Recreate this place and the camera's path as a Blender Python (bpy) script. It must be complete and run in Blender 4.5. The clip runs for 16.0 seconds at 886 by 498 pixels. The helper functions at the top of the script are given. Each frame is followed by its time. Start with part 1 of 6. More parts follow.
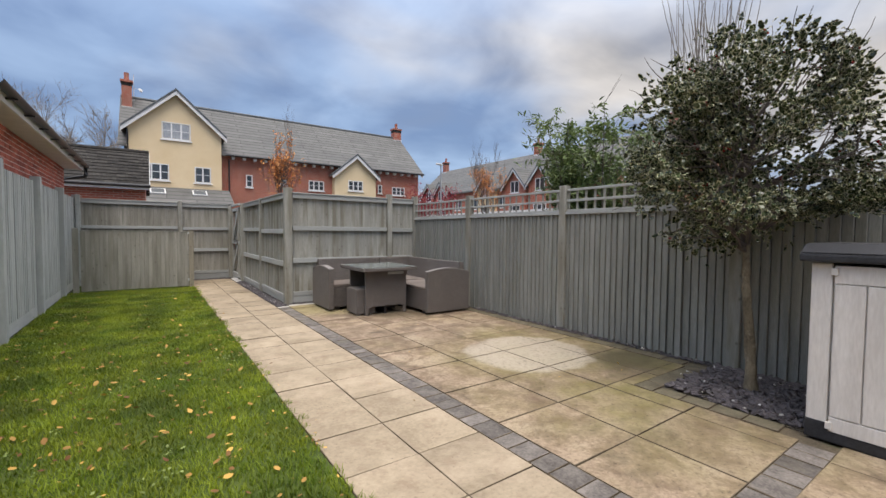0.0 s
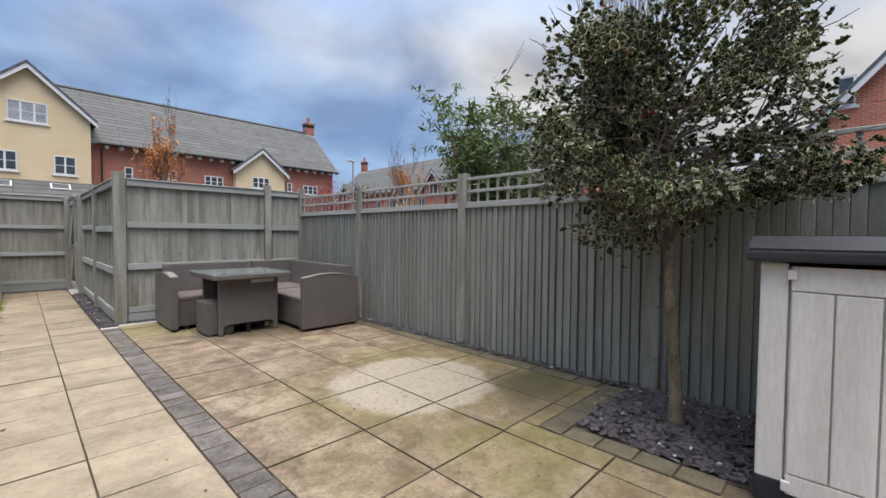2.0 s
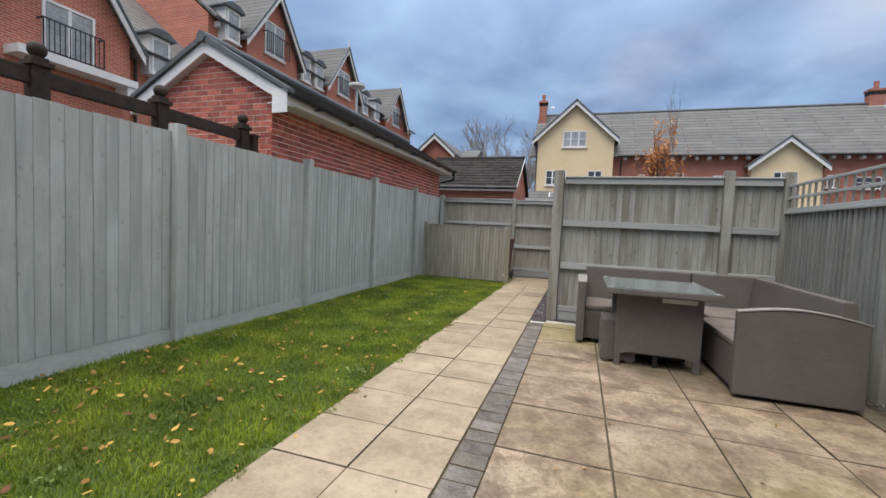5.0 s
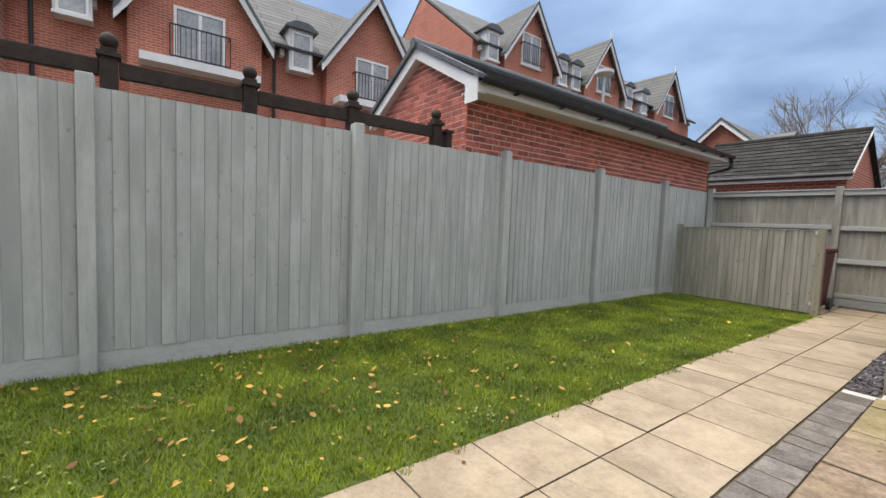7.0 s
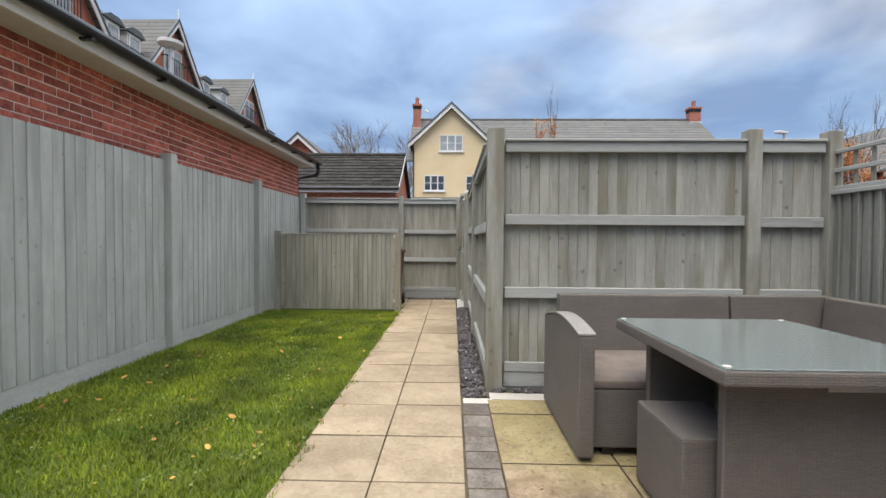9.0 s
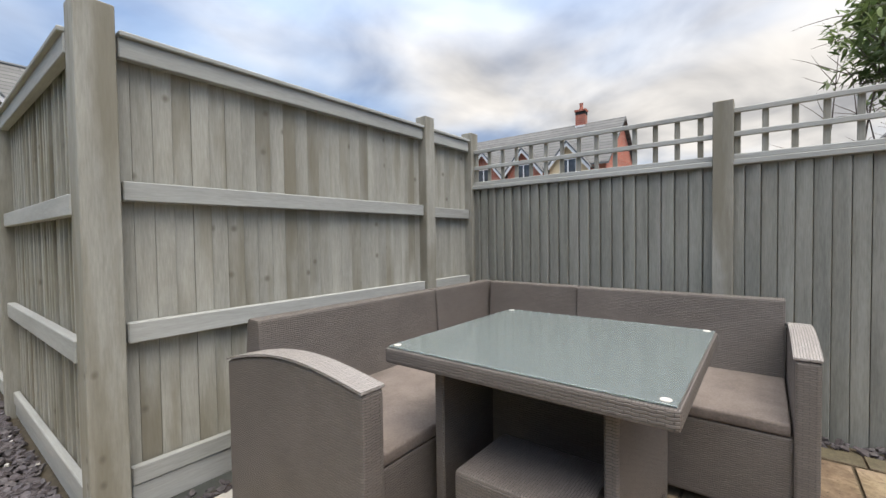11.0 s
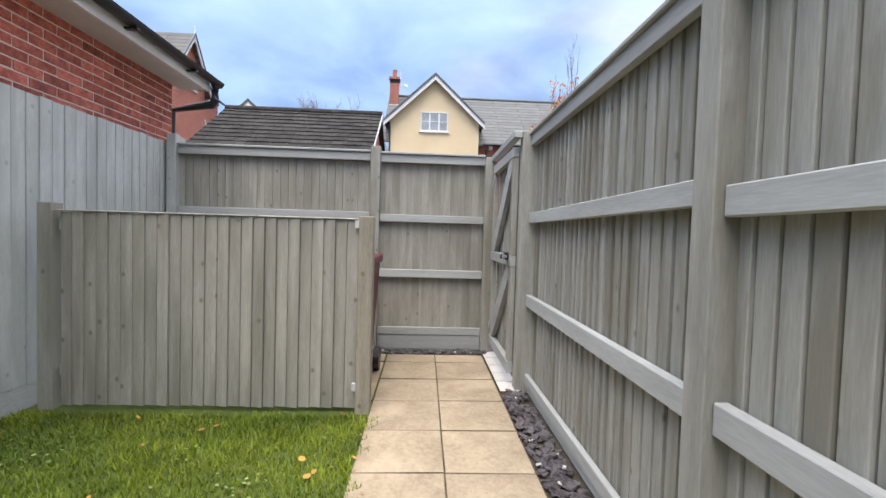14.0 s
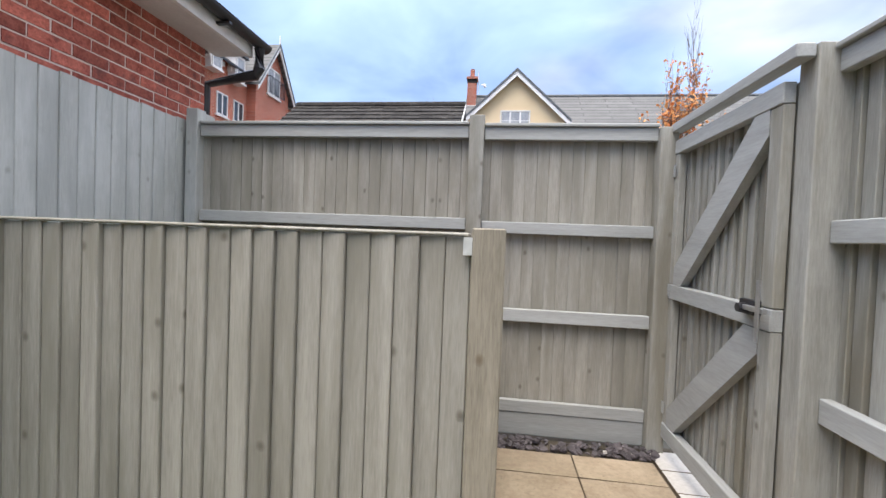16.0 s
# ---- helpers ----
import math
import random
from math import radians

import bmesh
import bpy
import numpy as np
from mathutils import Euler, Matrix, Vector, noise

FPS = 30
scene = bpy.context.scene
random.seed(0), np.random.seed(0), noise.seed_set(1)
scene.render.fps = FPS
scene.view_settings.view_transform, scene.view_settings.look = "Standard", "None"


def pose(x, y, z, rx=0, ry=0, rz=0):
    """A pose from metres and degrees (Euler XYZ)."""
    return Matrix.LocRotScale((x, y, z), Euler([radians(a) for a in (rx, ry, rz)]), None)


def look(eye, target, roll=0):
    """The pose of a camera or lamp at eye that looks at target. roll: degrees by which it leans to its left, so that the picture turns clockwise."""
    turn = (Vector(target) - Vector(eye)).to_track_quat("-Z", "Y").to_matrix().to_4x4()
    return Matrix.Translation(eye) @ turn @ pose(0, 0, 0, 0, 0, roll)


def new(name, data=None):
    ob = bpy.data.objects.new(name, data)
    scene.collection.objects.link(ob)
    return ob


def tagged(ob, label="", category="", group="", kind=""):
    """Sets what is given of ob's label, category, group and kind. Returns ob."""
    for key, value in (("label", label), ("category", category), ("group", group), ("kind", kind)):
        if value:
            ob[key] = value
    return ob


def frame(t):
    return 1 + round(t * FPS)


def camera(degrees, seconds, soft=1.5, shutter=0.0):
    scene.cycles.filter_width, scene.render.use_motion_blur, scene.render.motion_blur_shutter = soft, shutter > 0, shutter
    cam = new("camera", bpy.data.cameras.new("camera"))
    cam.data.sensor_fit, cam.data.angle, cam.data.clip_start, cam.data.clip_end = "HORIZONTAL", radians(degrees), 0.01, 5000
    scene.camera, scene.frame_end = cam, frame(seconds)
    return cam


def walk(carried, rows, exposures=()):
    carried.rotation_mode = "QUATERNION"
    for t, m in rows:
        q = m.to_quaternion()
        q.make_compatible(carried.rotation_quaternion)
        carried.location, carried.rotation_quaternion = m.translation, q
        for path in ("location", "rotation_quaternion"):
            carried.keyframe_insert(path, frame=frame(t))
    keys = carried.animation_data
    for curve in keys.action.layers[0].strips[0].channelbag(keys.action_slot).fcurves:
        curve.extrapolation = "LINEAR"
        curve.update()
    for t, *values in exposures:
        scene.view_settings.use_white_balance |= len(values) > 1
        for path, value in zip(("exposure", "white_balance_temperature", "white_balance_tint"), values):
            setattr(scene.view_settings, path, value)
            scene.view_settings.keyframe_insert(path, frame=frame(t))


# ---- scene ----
# ---- camera ----
cam = camera(93.6, 16.0)
PATH = [
    (0, (0.724, -0.216, 1.288), (1.873, 1.419, 1.207), 0.5),
    (0.5, (0.960, -0.070, 1.259), (2.201, 1.497, 1.179), 0.4),
    (1, (1.206, 0.063, 1.237), (2.539, 1.552, 1.159), 0.4),
    (1.5, (1.490, 0.218, 1.246), (2.890, 1.644, 1.172), 0.3),
    (2, (1.740, 0.300, 1.230), (3.169, 1.698, 1.163), 0.5),
    (2.5, (2.049, 0.380, 1.231), (3.428, 1.828, 1.166), 0.9),
    (3, (2.274, 0.506, 1.231), (3.488, 2.094, 1.165), 1.3),
    (3.5, (2.458, 0.736, 1.229), (3.399, 2.499, 1.157), 1.7),
    (4, (2.658, 0.947, 1.218), (3.175, 2.877, 1.137), 2.4),
    (4.5, (2.861, 1.177, 1.229), (2.814, 3.174, 1.131), 2.5),
    (5, (3.014, 1.429, 1.225), (2.393, 3.327, 1.113), 2.6),
    (5.2, (3.073, 1.526, 1.242), (2.238, 3.340, 1.123), 2.6),
    (5.6, (3.179, 1.748, 1.239), (1.977, 3.341, 1.110), 2.6),
    (6.0, (3.245, 2.007, 1.220), (1.792, 3.375, 1.084), 2.6),
    (6.4, (3.256, 2.290, 1.194), (1.665, 3.494, 1.057), 2.5),
    (6.9, (3.169, 2.655, 1.163), (1.549, 3.821, 1.033), 2.3),
    (7.3, (3.000, 2.942, 1.151), (1.488, 4.245, 1.033), 2.1),
    (7.5, (2.897, 3.086, 1.151), (1.456, 4.469, 1.039), 2.0),
    (8, (2.618, 3.430, 1.144), (1.468, 5.064, 1.055), 1.7),
    (8.5, (2.472, 3.753, 1.153), (1.800, 5.636, 1.088), 1.0),
    (9, (2.365, 4.038, 1.174), (2.320, 6.037, 1.128), 0.4),
    (9.5, (2.298, 4.285, 1.183), (2.902, 6.191, 1.147), -0.3),
    (9.7, (2.291, 4.376, 1.187), (3.119, 6.196, 1.152), -0.6),
    (10.1, (2.261, 4.601, 1.183), (3.476, 6.190, 1.149), -1.0),
    (10.5, (2.249, 4.882, 1.164), (3.700, 6.258, 1.121), -1.1),
    (11.0, (2.239, 5.296, 1.132), (3.820, 6.520, 1.074), -0.8),
    (11.4, (2.222, 5.662, 1.111), (3.793, 6.898, 1.043), -0.4),
    (11.8, (2.184, 6.048, 1.105), (3.638, 7.420, 1.035), -0.0),
    (12, (2.156, 6.239, 1.101), (3.527, 7.694, 1.042), 0.4),
    (12.5, (2.092, 6.733, 1.112), (3.190, 8.404, 1.048), 0.8),
    (13, (2.078, 7.215, 1.126), (2.812, 9.074, 1.057), 1.3),
    (13.5, (2.049, 7.705, 1.156), (2.415, 9.670, 1.083), 1.4),
    (14, (1.850, 8.110, 1.168), (1.940, 10.107, 1.100), 1.7),
    (14.5, (1.695, 8.495, 1.194), (1.606, 10.492, 1.125), 1.7),
    (15, (1.602, 8.860, 1.240), (1.446, 10.853, 1.177), 1.8),
    (15.5, (1.555, 9.260, 1.252), (1.378, 11.252, 1.199), 1.8),
    (16, (1.496, 9.630, 1.240), (1.243, 11.613, 1.188), 2.2),
]
EXPOSURES = ((0.0, 0.38, 6900, 13), (1.5, 0.36, 6700, 12), (3.0, 0.40, 6450, 10), (5.0, 0.36, 6750, 11), (7.5, 0.64, 6950, 11), (8.5, 0.66, 6850, 11), (9.5, 0.60, 7000, 9), (12.0, 0.82, 6900, 12), (13.0, 0.86, 6450, 11), (14.0, 0.98, 6600, 13), (16.0, 1.06, 6650, 14))
walk(cam, [(t, look(eye, target, roll)) for t, eye, target, roll in PATH], EXPOSURES)

# ---- world and light ----
SUN_DIR = Vector((-0.22, -0.42, 0.88)).normalized()


def build_world():
    w = bpy.data.worlds.new("overcast_sky")
    scene.world = w
    w.use_nodes = True
    nt = w.node_tree
    nt.nodes.clear()
    n, l = nt.nodes.new, nt.links.new
    out, bg = n("ShaderNodeOutputWorld"), n("ShaderNodeBackground")
    sky = n("ShaderNodeTexSky")
    sky.sky_type, sky.sun_disc = "NISHITA", False
    sky.sun_elevation = math.asin(SUN_DIR.z)
    sky.sun_rotation = math.atan2(SUN_DIR.x, SUN_DIR.y)
    sky.altitude, sky.air_density, sky.dust_density = 60, 1.0, 0.6
    co = n("ShaderNodeTexCoord")
    sep = n("ShaderNodeSeparateXYZ")
    l(co.outputs["Generated"], sep.inputs[0])
    # flatten the direction onto a cloud deck
    up = n("ShaderNodeMath"); up.operation = "MAXIMUM"; up.inputs[1].default_value = 0.0
    l(sep.outputs["Z"], up.inputs[0])
    lift = n("ShaderNodeMath"); lift.operation = "ADD"; lift.inputs[1].default_value = 0.22
    l(up.outputs[0], lift.inputs[0])
    dx = n("ShaderNodeMath"); dx.operation = "DIVIDE"
    dy = n("ShaderNodeMath"); dy.operation = "DIVIDE"
    l(sep.outputs["X"], dx.inputs[0]); l(lift.outputs[0], dx.inputs[1])
    l(sep.outputs["Y"], dy.inputs[0]); l(lift.outputs[0], dy.inputs[1])
    deck = n("ShaderNodeCombineXYZ")
    l(dx.outputs[0], deck.inputs[0]); l(dy.outputs[0], deck.inputs[1])
    big = n("ShaderNodeTexNoise"); big.inputs["Scale"].default_value = 0.75
    big.inputs["Detail"].default_value = 4; big.inputs["Roughness"].default_value = 0.5; big.inputs["Distortion"].default_value = 0.35
    fine = n("ShaderNodeTexNoise"); fine.inputs["Scale"].default_value = 2.1
    fine.inputs["Detail"].default_value = 5; fine.inputs["Roughness"].default_value = 0.48; fine.inputs["Distortion"].default_value = 0.3
    l(deck.outputs[0], big.inputs["Vector"]); l(deck.outputs[0], fine.inputs["Vector"])
    # the deck is thicker towards the sun's side
    thick = n("ShaderNodeMath"); thick.operation = "MULTIPLY_ADD"; thick.inputs[1].default_value = 0.30; thick.inputs[2].default_value = -0.205
    l(sep.outputs["X"], thick.inputs[0])
    cover = n("ShaderNodeMath"); cover.operation = "ADD"
    l(big.outputs["Fac"], cover.inputs[0]); l(thick.outputs[0], cover.inputs[1])
    mask = n("ShaderNodeMapRange"); mask.inputs[1].default_value = 0.32; mask.inputs[2].default_value = 0.66
    mask.interpolation_type = "SMOOTHSTEP"
    l(cover.outputs[0], mask.inputs[0])
    grey = n("ShaderNodeValToRGB")
    e = grey.color_ramp.elements
    e[0].position, e[0].color = 0.32, (0.31, 0.325, 0.355, 1)
    e[1].position, e[1].color = 0.64, (0.70, 0.70, 0.70, 1)
    l(fine.outputs["Fac"], grey.inputs[0])
    thin = n("ShaderNodeValToRGB")
    e = thin.color_ramp.elements
    e[0].position, e[0].color = 0.36, (0.190, 0.315, 0.575, 1)
    e[1].position, e[1].color = 0.66, (0.390, 0.575, 0.88, 1)
    l(fine.outputs["Fac"], thin.inputs[0])
    skyk = n("ShaderNodeMixRGB"); skyk.blend_type = "MIX"; skyk.inputs[0].default_value = 0.72
    dim = n("ShaderNodeMixRGB"); dim.blend_type = "MULTIPLY"; dim.inputs[0].default_value = 1
    dim.inputs[2].default_value = (0.09, 0.09, 0.09, 1)
    l(sky.outputs[0], dim.inputs[1])
    l(dim.outputs[0], skyk.inputs[1]); l(thin.outputs[0], skyk.inputs[2])
    mix = n("ShaderNodeMixRGB")
    l(mask.outputs[0], mix.inputs[0]); l(skyk.outputs[0], mix.inputs[1]); l(grey.outputs[0], mix.inputs[2])
    # an overcast sky is brighter overhead than at the horizon
    zen = n("ShaderNodeMath"); zen.operation = "MULTIPLY_ADD"; zen.inputs[1].default_value = SKY_ZENITH; zen.inputs[2].default_value = 1.0
    sq = n("ShaderNodeMath"); sq.operation = "POWER"; sq.inputs[1].default_value = 3.6
    l(up.outputs[0], sq.inputs[0]); l(sq.outputs[0], zen.inputs[0])
    pale = n("ShaderNodeMixRGB"); pale.inputs[2].default_value = (0.60, 0.575, 0.53, 1)
    l(sq.outputs[0], pale.inputs[0]); l(mix.outputs[0], pale.inputs[1])
    fin = n("ShaderNodeMixRGB"); fin.blend_type = "MULTIPLY"; fin.inputs[0].default_value = 1
    l(pale.outputs[0], fin.inputs[1]); l(zen.outputs[0], fin.inputs[2])
    l(fin.outputs[0], bg.inputs["Color"])
    bg.inputs["Strength"].default_value = SKY_STRENGTH
    l(bg.outputs[0], out.inputs["Surface"])


SKY_STRENGTH, SKY_ZENITH = 0.80, 6.2
build_world()
sun_data = bpy.data.lights.new("sun", "SUN")
sun_data.energy, sun_data.angle, sun_data.color = 1.5, radians(40), (1.0, 0.94, 0.85)
sun = new("sun", sun_data)
sun.matrix_world = look(SUN_DIR * 60, (0, 0, 0))

# ---- materials ----
def material(name, dark, light, rough=0.8, scale=6.0, grain=60.0, bump=0.25, stretch=(1, 1, 1), vary=0.0, metal=0.0, spec=0.3, dist=0.004,
             patch=None, patch_scale=1.2, patch_at=(0.55, 0.7), patch_amount=0.6, knots=None, streak=None):
    """A surface with stains at one scale and grain at another, on world positions; vary: how much pieces differ."""
    m = bpy.data.materials.new(name)
    m.use_nodes = True
    nt = m.node_tree
    n, l = nt.nodes.new, nt.links.new
    b = nt.nodes["Principled BSDF"]
    geo = n("ShaderNodeNewGeometry")
    mp = n("ShaderNodeMapping")
    mp.inputs["Scale"].default_value = stretch
    info = n("ShaderNodeObjectInfo")
    off = n("ShaderNodeVectorMath"); off.operation = "MULTIPLY_ADD"
    comb = n("ShaderNodeCombineXYZ")
    for i in range(3):
        l(info.outputs["Random"], comb.inputs[i])
    off.inputs[1].default_value = (7.3, 5.1, 3.7) if vary else (0, 0, 0)
    l(comb.outputs[0], off.inputs[0]); l(geo.outputs["Position"], off.inputs[2])
    l(off.outputs[0], mp.inputs["Vector"])
    s = n("ShaderNodeTexNoise"); s.inputs["Scale"].default_value = scale; s.inputs["Detail"].default_value = 5; s.inputs["Roughness"].default_value = 0.6
    g = n("ShaderNodeTexNoise"); g.inputs["Scale"].default_value = grain; g.inputs["Detail"].default_value = 4; g.inputs["Roughness"].default_value = 0.65
    l(mp.outputs[0], s.inputs["Vector"]); l(mp.outputs[0], g.inputs["Vector"])
    mixf = n("ShaderNodeMath"); mixf.operation = "MULTIPLY_ADD"; mixf.inputs[1].default_value = 0.45
    half = n("ShaderNodeMath"); half.operation = "MULTIPLY"; half.inputs[1].default_value = 0.55
    l(s.outputs["Fac"], half.inputs[0]); l(g.outputs["Fac"], mixf.inputs[0]); l(half.outputs[0], mixf.inputs[2])
    rng = n("ShaderNodeMapRange"); rng.inputs[1].default_value = 0.37; rng.inputs[2].default_value = 0.63
    l(mixf.outputs[0], rng.inputs[0])
    col = n("ShaderNodeMixRGB")
    col.inputs[1].default_value, col.inputs[2].default_value = (*dark, 1), (*light, 1)
    l(rng.outputs[0], col.inputs[0])
    last = col.outputs[0]
    if patch:
        pn = n("ShaderNodeTexNoise"); pn.inputs["Scale"].default_value = patch_scale; pn.inputs["Detail"].default_value = 6; pn.inputs["Roughness"].default_value = 0.65
        l(off.outputs[0], pn.inputs["Vector"])
        pr = n("ShaderNodeMapRange"); pr.inputs[1].default_value, pr.inputs[2].default_value = patch_at; pr.inputs[4].default_value = patch_amount
        l(pn.outputs["Fac"], pr.inputs[0])
        pm = n("ShaderNodeMixRGB"); pm.inputs[2].default_value = (*patch, 1)
        l(pr.outputs[0], pm.inputs[0]); l(last, pm.inputs[1])
        last = pm.outputs[0]
    if streak:
        sm = n("ShaderNodeMapping"); sm.inputs["Scale"].default_value = (6.5, 6.5, 1.0)
        l(off.outputs[0], sm.inputs["Vector"])
        sn = n("ShaderNodeTexNoise"); sn.inputs["Scale"].default_value = 1.0; sn.inputs["Detail"].default_value = 5
        l(sm.outputs[0], sn.inputs["Vector"])
        sr = n("ShaderNodeMapRange"); sr.inputs[1].default_value, sr.inputs[2].default_value = 0.47, 0.64; sr.inputs[4].default_value = 0.72
        l(sn.outputs["Fac"], sr.inputs[0])
        sx = n("ShaderNodeMixRGB"); sx.inputs[2].default_value = (*streak, 1)
        l(sr.outputs[0], sx.inputs[0]); l(last, sx.inputs[1])
        last = sx.outputs[0]
    if knots:
        ks = n("ShaderNodeSeparateXYZ"); l(off.outputs[0], ks.inputs[0])
        ka = n("ShaderNodeMath"); l(ks.outputs["X"], ka.inputs[0]); l(ks.outputs["Y"], ka.inputs[1])
        kc = n("ShaderNodeCombineXYZ"); l(ka.outputs[0], kc.inputs[0]); l(ks.outputs["Z"], kc.inputs[1])
        km = n("ShaderNodeMapping"); km.inputs["Scale"].default_value = (7.5, 5.6, 1)
        l(kc.outputs[0], km.inputs["Vector"])
        kv = n("ShaderNodeTexVoronoi"); kv.voronoi_dimensions = "2D"; kv.inputs["Scale"].default_value = 1.0
        l(km.outputs[0], kv.inputs["Vector"])
        sc = n("ShaderNodeSeparateColor"); l(kv.outputs["Color"], sc.inputs[0])
        few = n("ShaderNodeMath"); few.operation = "GREATER_THAN"; few.inputs[1].default_value = 0.80; l(sc.outputs[0], few.inputs[0])
        kr = n("ShaderNodeMapRange"); kr.inputs[1].default_value, kr.inputs[2].default_value = 0.03, 0.12; kr.inputs[3].default_value, kr.inputs[4].default_value = 0.72, 0.0
        l(kv.outputs["Distance"], kr.inputs[0])
        kk = n("ShaderNodeMath"); kk.operation = "MULTIPLY"; l(few.outputs[0], kk.inputs[0]); l(kr.outputs[0], kk.inputs[1])
        kx = n("ShaderNodeMixRGB"); kx.inputs[2].default_value = (*knots, 1)
        l(kk.outputs[0], kx.inputs[0]); l(last, kx.inputs[1])
        last = kx.outputs[0]
    if vary:
        v = n("ShaderNodeMapRange"); v.inputs[3].default_value, v.inputs[4].default_value = 1 - vary, 1 + vary
        l(info.outputs["Random"], v.inputs[0])
        vm = n("ShaderNodeVectorMath"); vm.operation = "SCALE"
        l(last, vm.inputs[0]); l(v.outputs[0], vm.inputs["Scale"])
        last = vm.outputs[0]
    l(last, b.inputs["Base Color"])
    b.inputs["Metallic"].default_value = metal
    b.inputs["Specular IOR Level"].default_value = spec
    rr = n("ShaderNodeMapRange"); rr.inputs[3].default_value, rr.inputs[4].default_value = max(0.05, rough - 0.1), min(1, rough + 0.1)
    l(g.outputs["Fac"], rr.inputs[0]); l(rr.outputs[0], b.inputs["Roughness"])
    if bump:
        bp = n("ShaderNodeBump"); bp.inputs["Strength"].default_value = bump; bp.inputs["Distance"].default_value = dist
        height = mixf.outputs[0]
        if knots:
            raised = n("ShaderNodeMath"); raised.operation = "MULTIPLY_ADD"; raised.inputs[1].default_value = 1.4
            l(kk.outputs[0], raised.inputs[0]); l(height, raised.inputs[2])
            height = raised.outputs[0]
        l(height, bp.inputs["Height"]); l(bp.outputs[0], b.inputs["Normal"])
    return m


def coursed(name, bricks, mortar, bw, bh, gap, rough=0.85, axis="XZ", squash=0.5, bump=0.5):
    """Brick or tile courses for far walls and roofs."""
    m = bpy.data.materials.new(name)
    m.use_nodes = True
    nt = m.node_tree
    n, l = nt.nodes.new, nt.links.new
    b = nt.nodes["Principled BSDF"]
    geo, sep, cmb = n("ShaderNodeNewGeometry"), n("ShaderNodeSeparateXYZ"), n("ShaderNodeCombineXYZ")
    l(geo.outputs["Position"], sep.inputs[0])
    l(sep.outputs[axis[0]], cmb.inputs[0]); l(sep.outputs[axis[1]], cmb.inputs[1])
    t = n("ShaderNodeTexBrick")
    t.offset = squash
    t.inputs["Scale"].default_value = 1
    t.inputs["Brick Width"].default_value, t.inputs["Row Height"].default_value, t.inputs["Mortar Size"].default_value = bw, bh, gap
    t.inputs["Color1"].default_value, t.inputs["Color2"].default_value, t.inputs["Mortar"].default_value = (*bricks[0], 1), (*bricks[1], 1), (*mortar, 1)
    l(cmb.outputs[0], t.inputs["Vector"])
    ns = n("ShaderNodeTexNoise"); ns.inputs["Scale"].default_value = 1.3; ns.inputs["Detail"].default_value = 6
    l(geo.outputs["Position"], ns.inputs["Vector"])
    mr = n("ShaderNodeMapRange"); mr.inputs[3].default_value, mr.inputs[4].default_value = 0.7, 1.3
    l(ns.outputs["Fac"], mr.inputs[0])
    vm = n("ShaderNodeVectorMath"); vm.operation = "SCALE"
    l(t.outputs["Color"], vm.inputs[0]); l(mr.outputs[0], vm.inputs["Scale"]); l(vm.outputs[0], b.inputs["Base Color"])
    b.inputs["Roughness"].default_value = rough
    bp = n("ShaderNodeBump"); bp.inputs["Strength"].default_value = bump; bp.inputs["Distance"].default_value = 0.02; bp.invert = True
    l(t.outputs["Fac"], bp.inputs["Height"]); l(bp.outputs[0], b.inputs["Normal"])
    return m


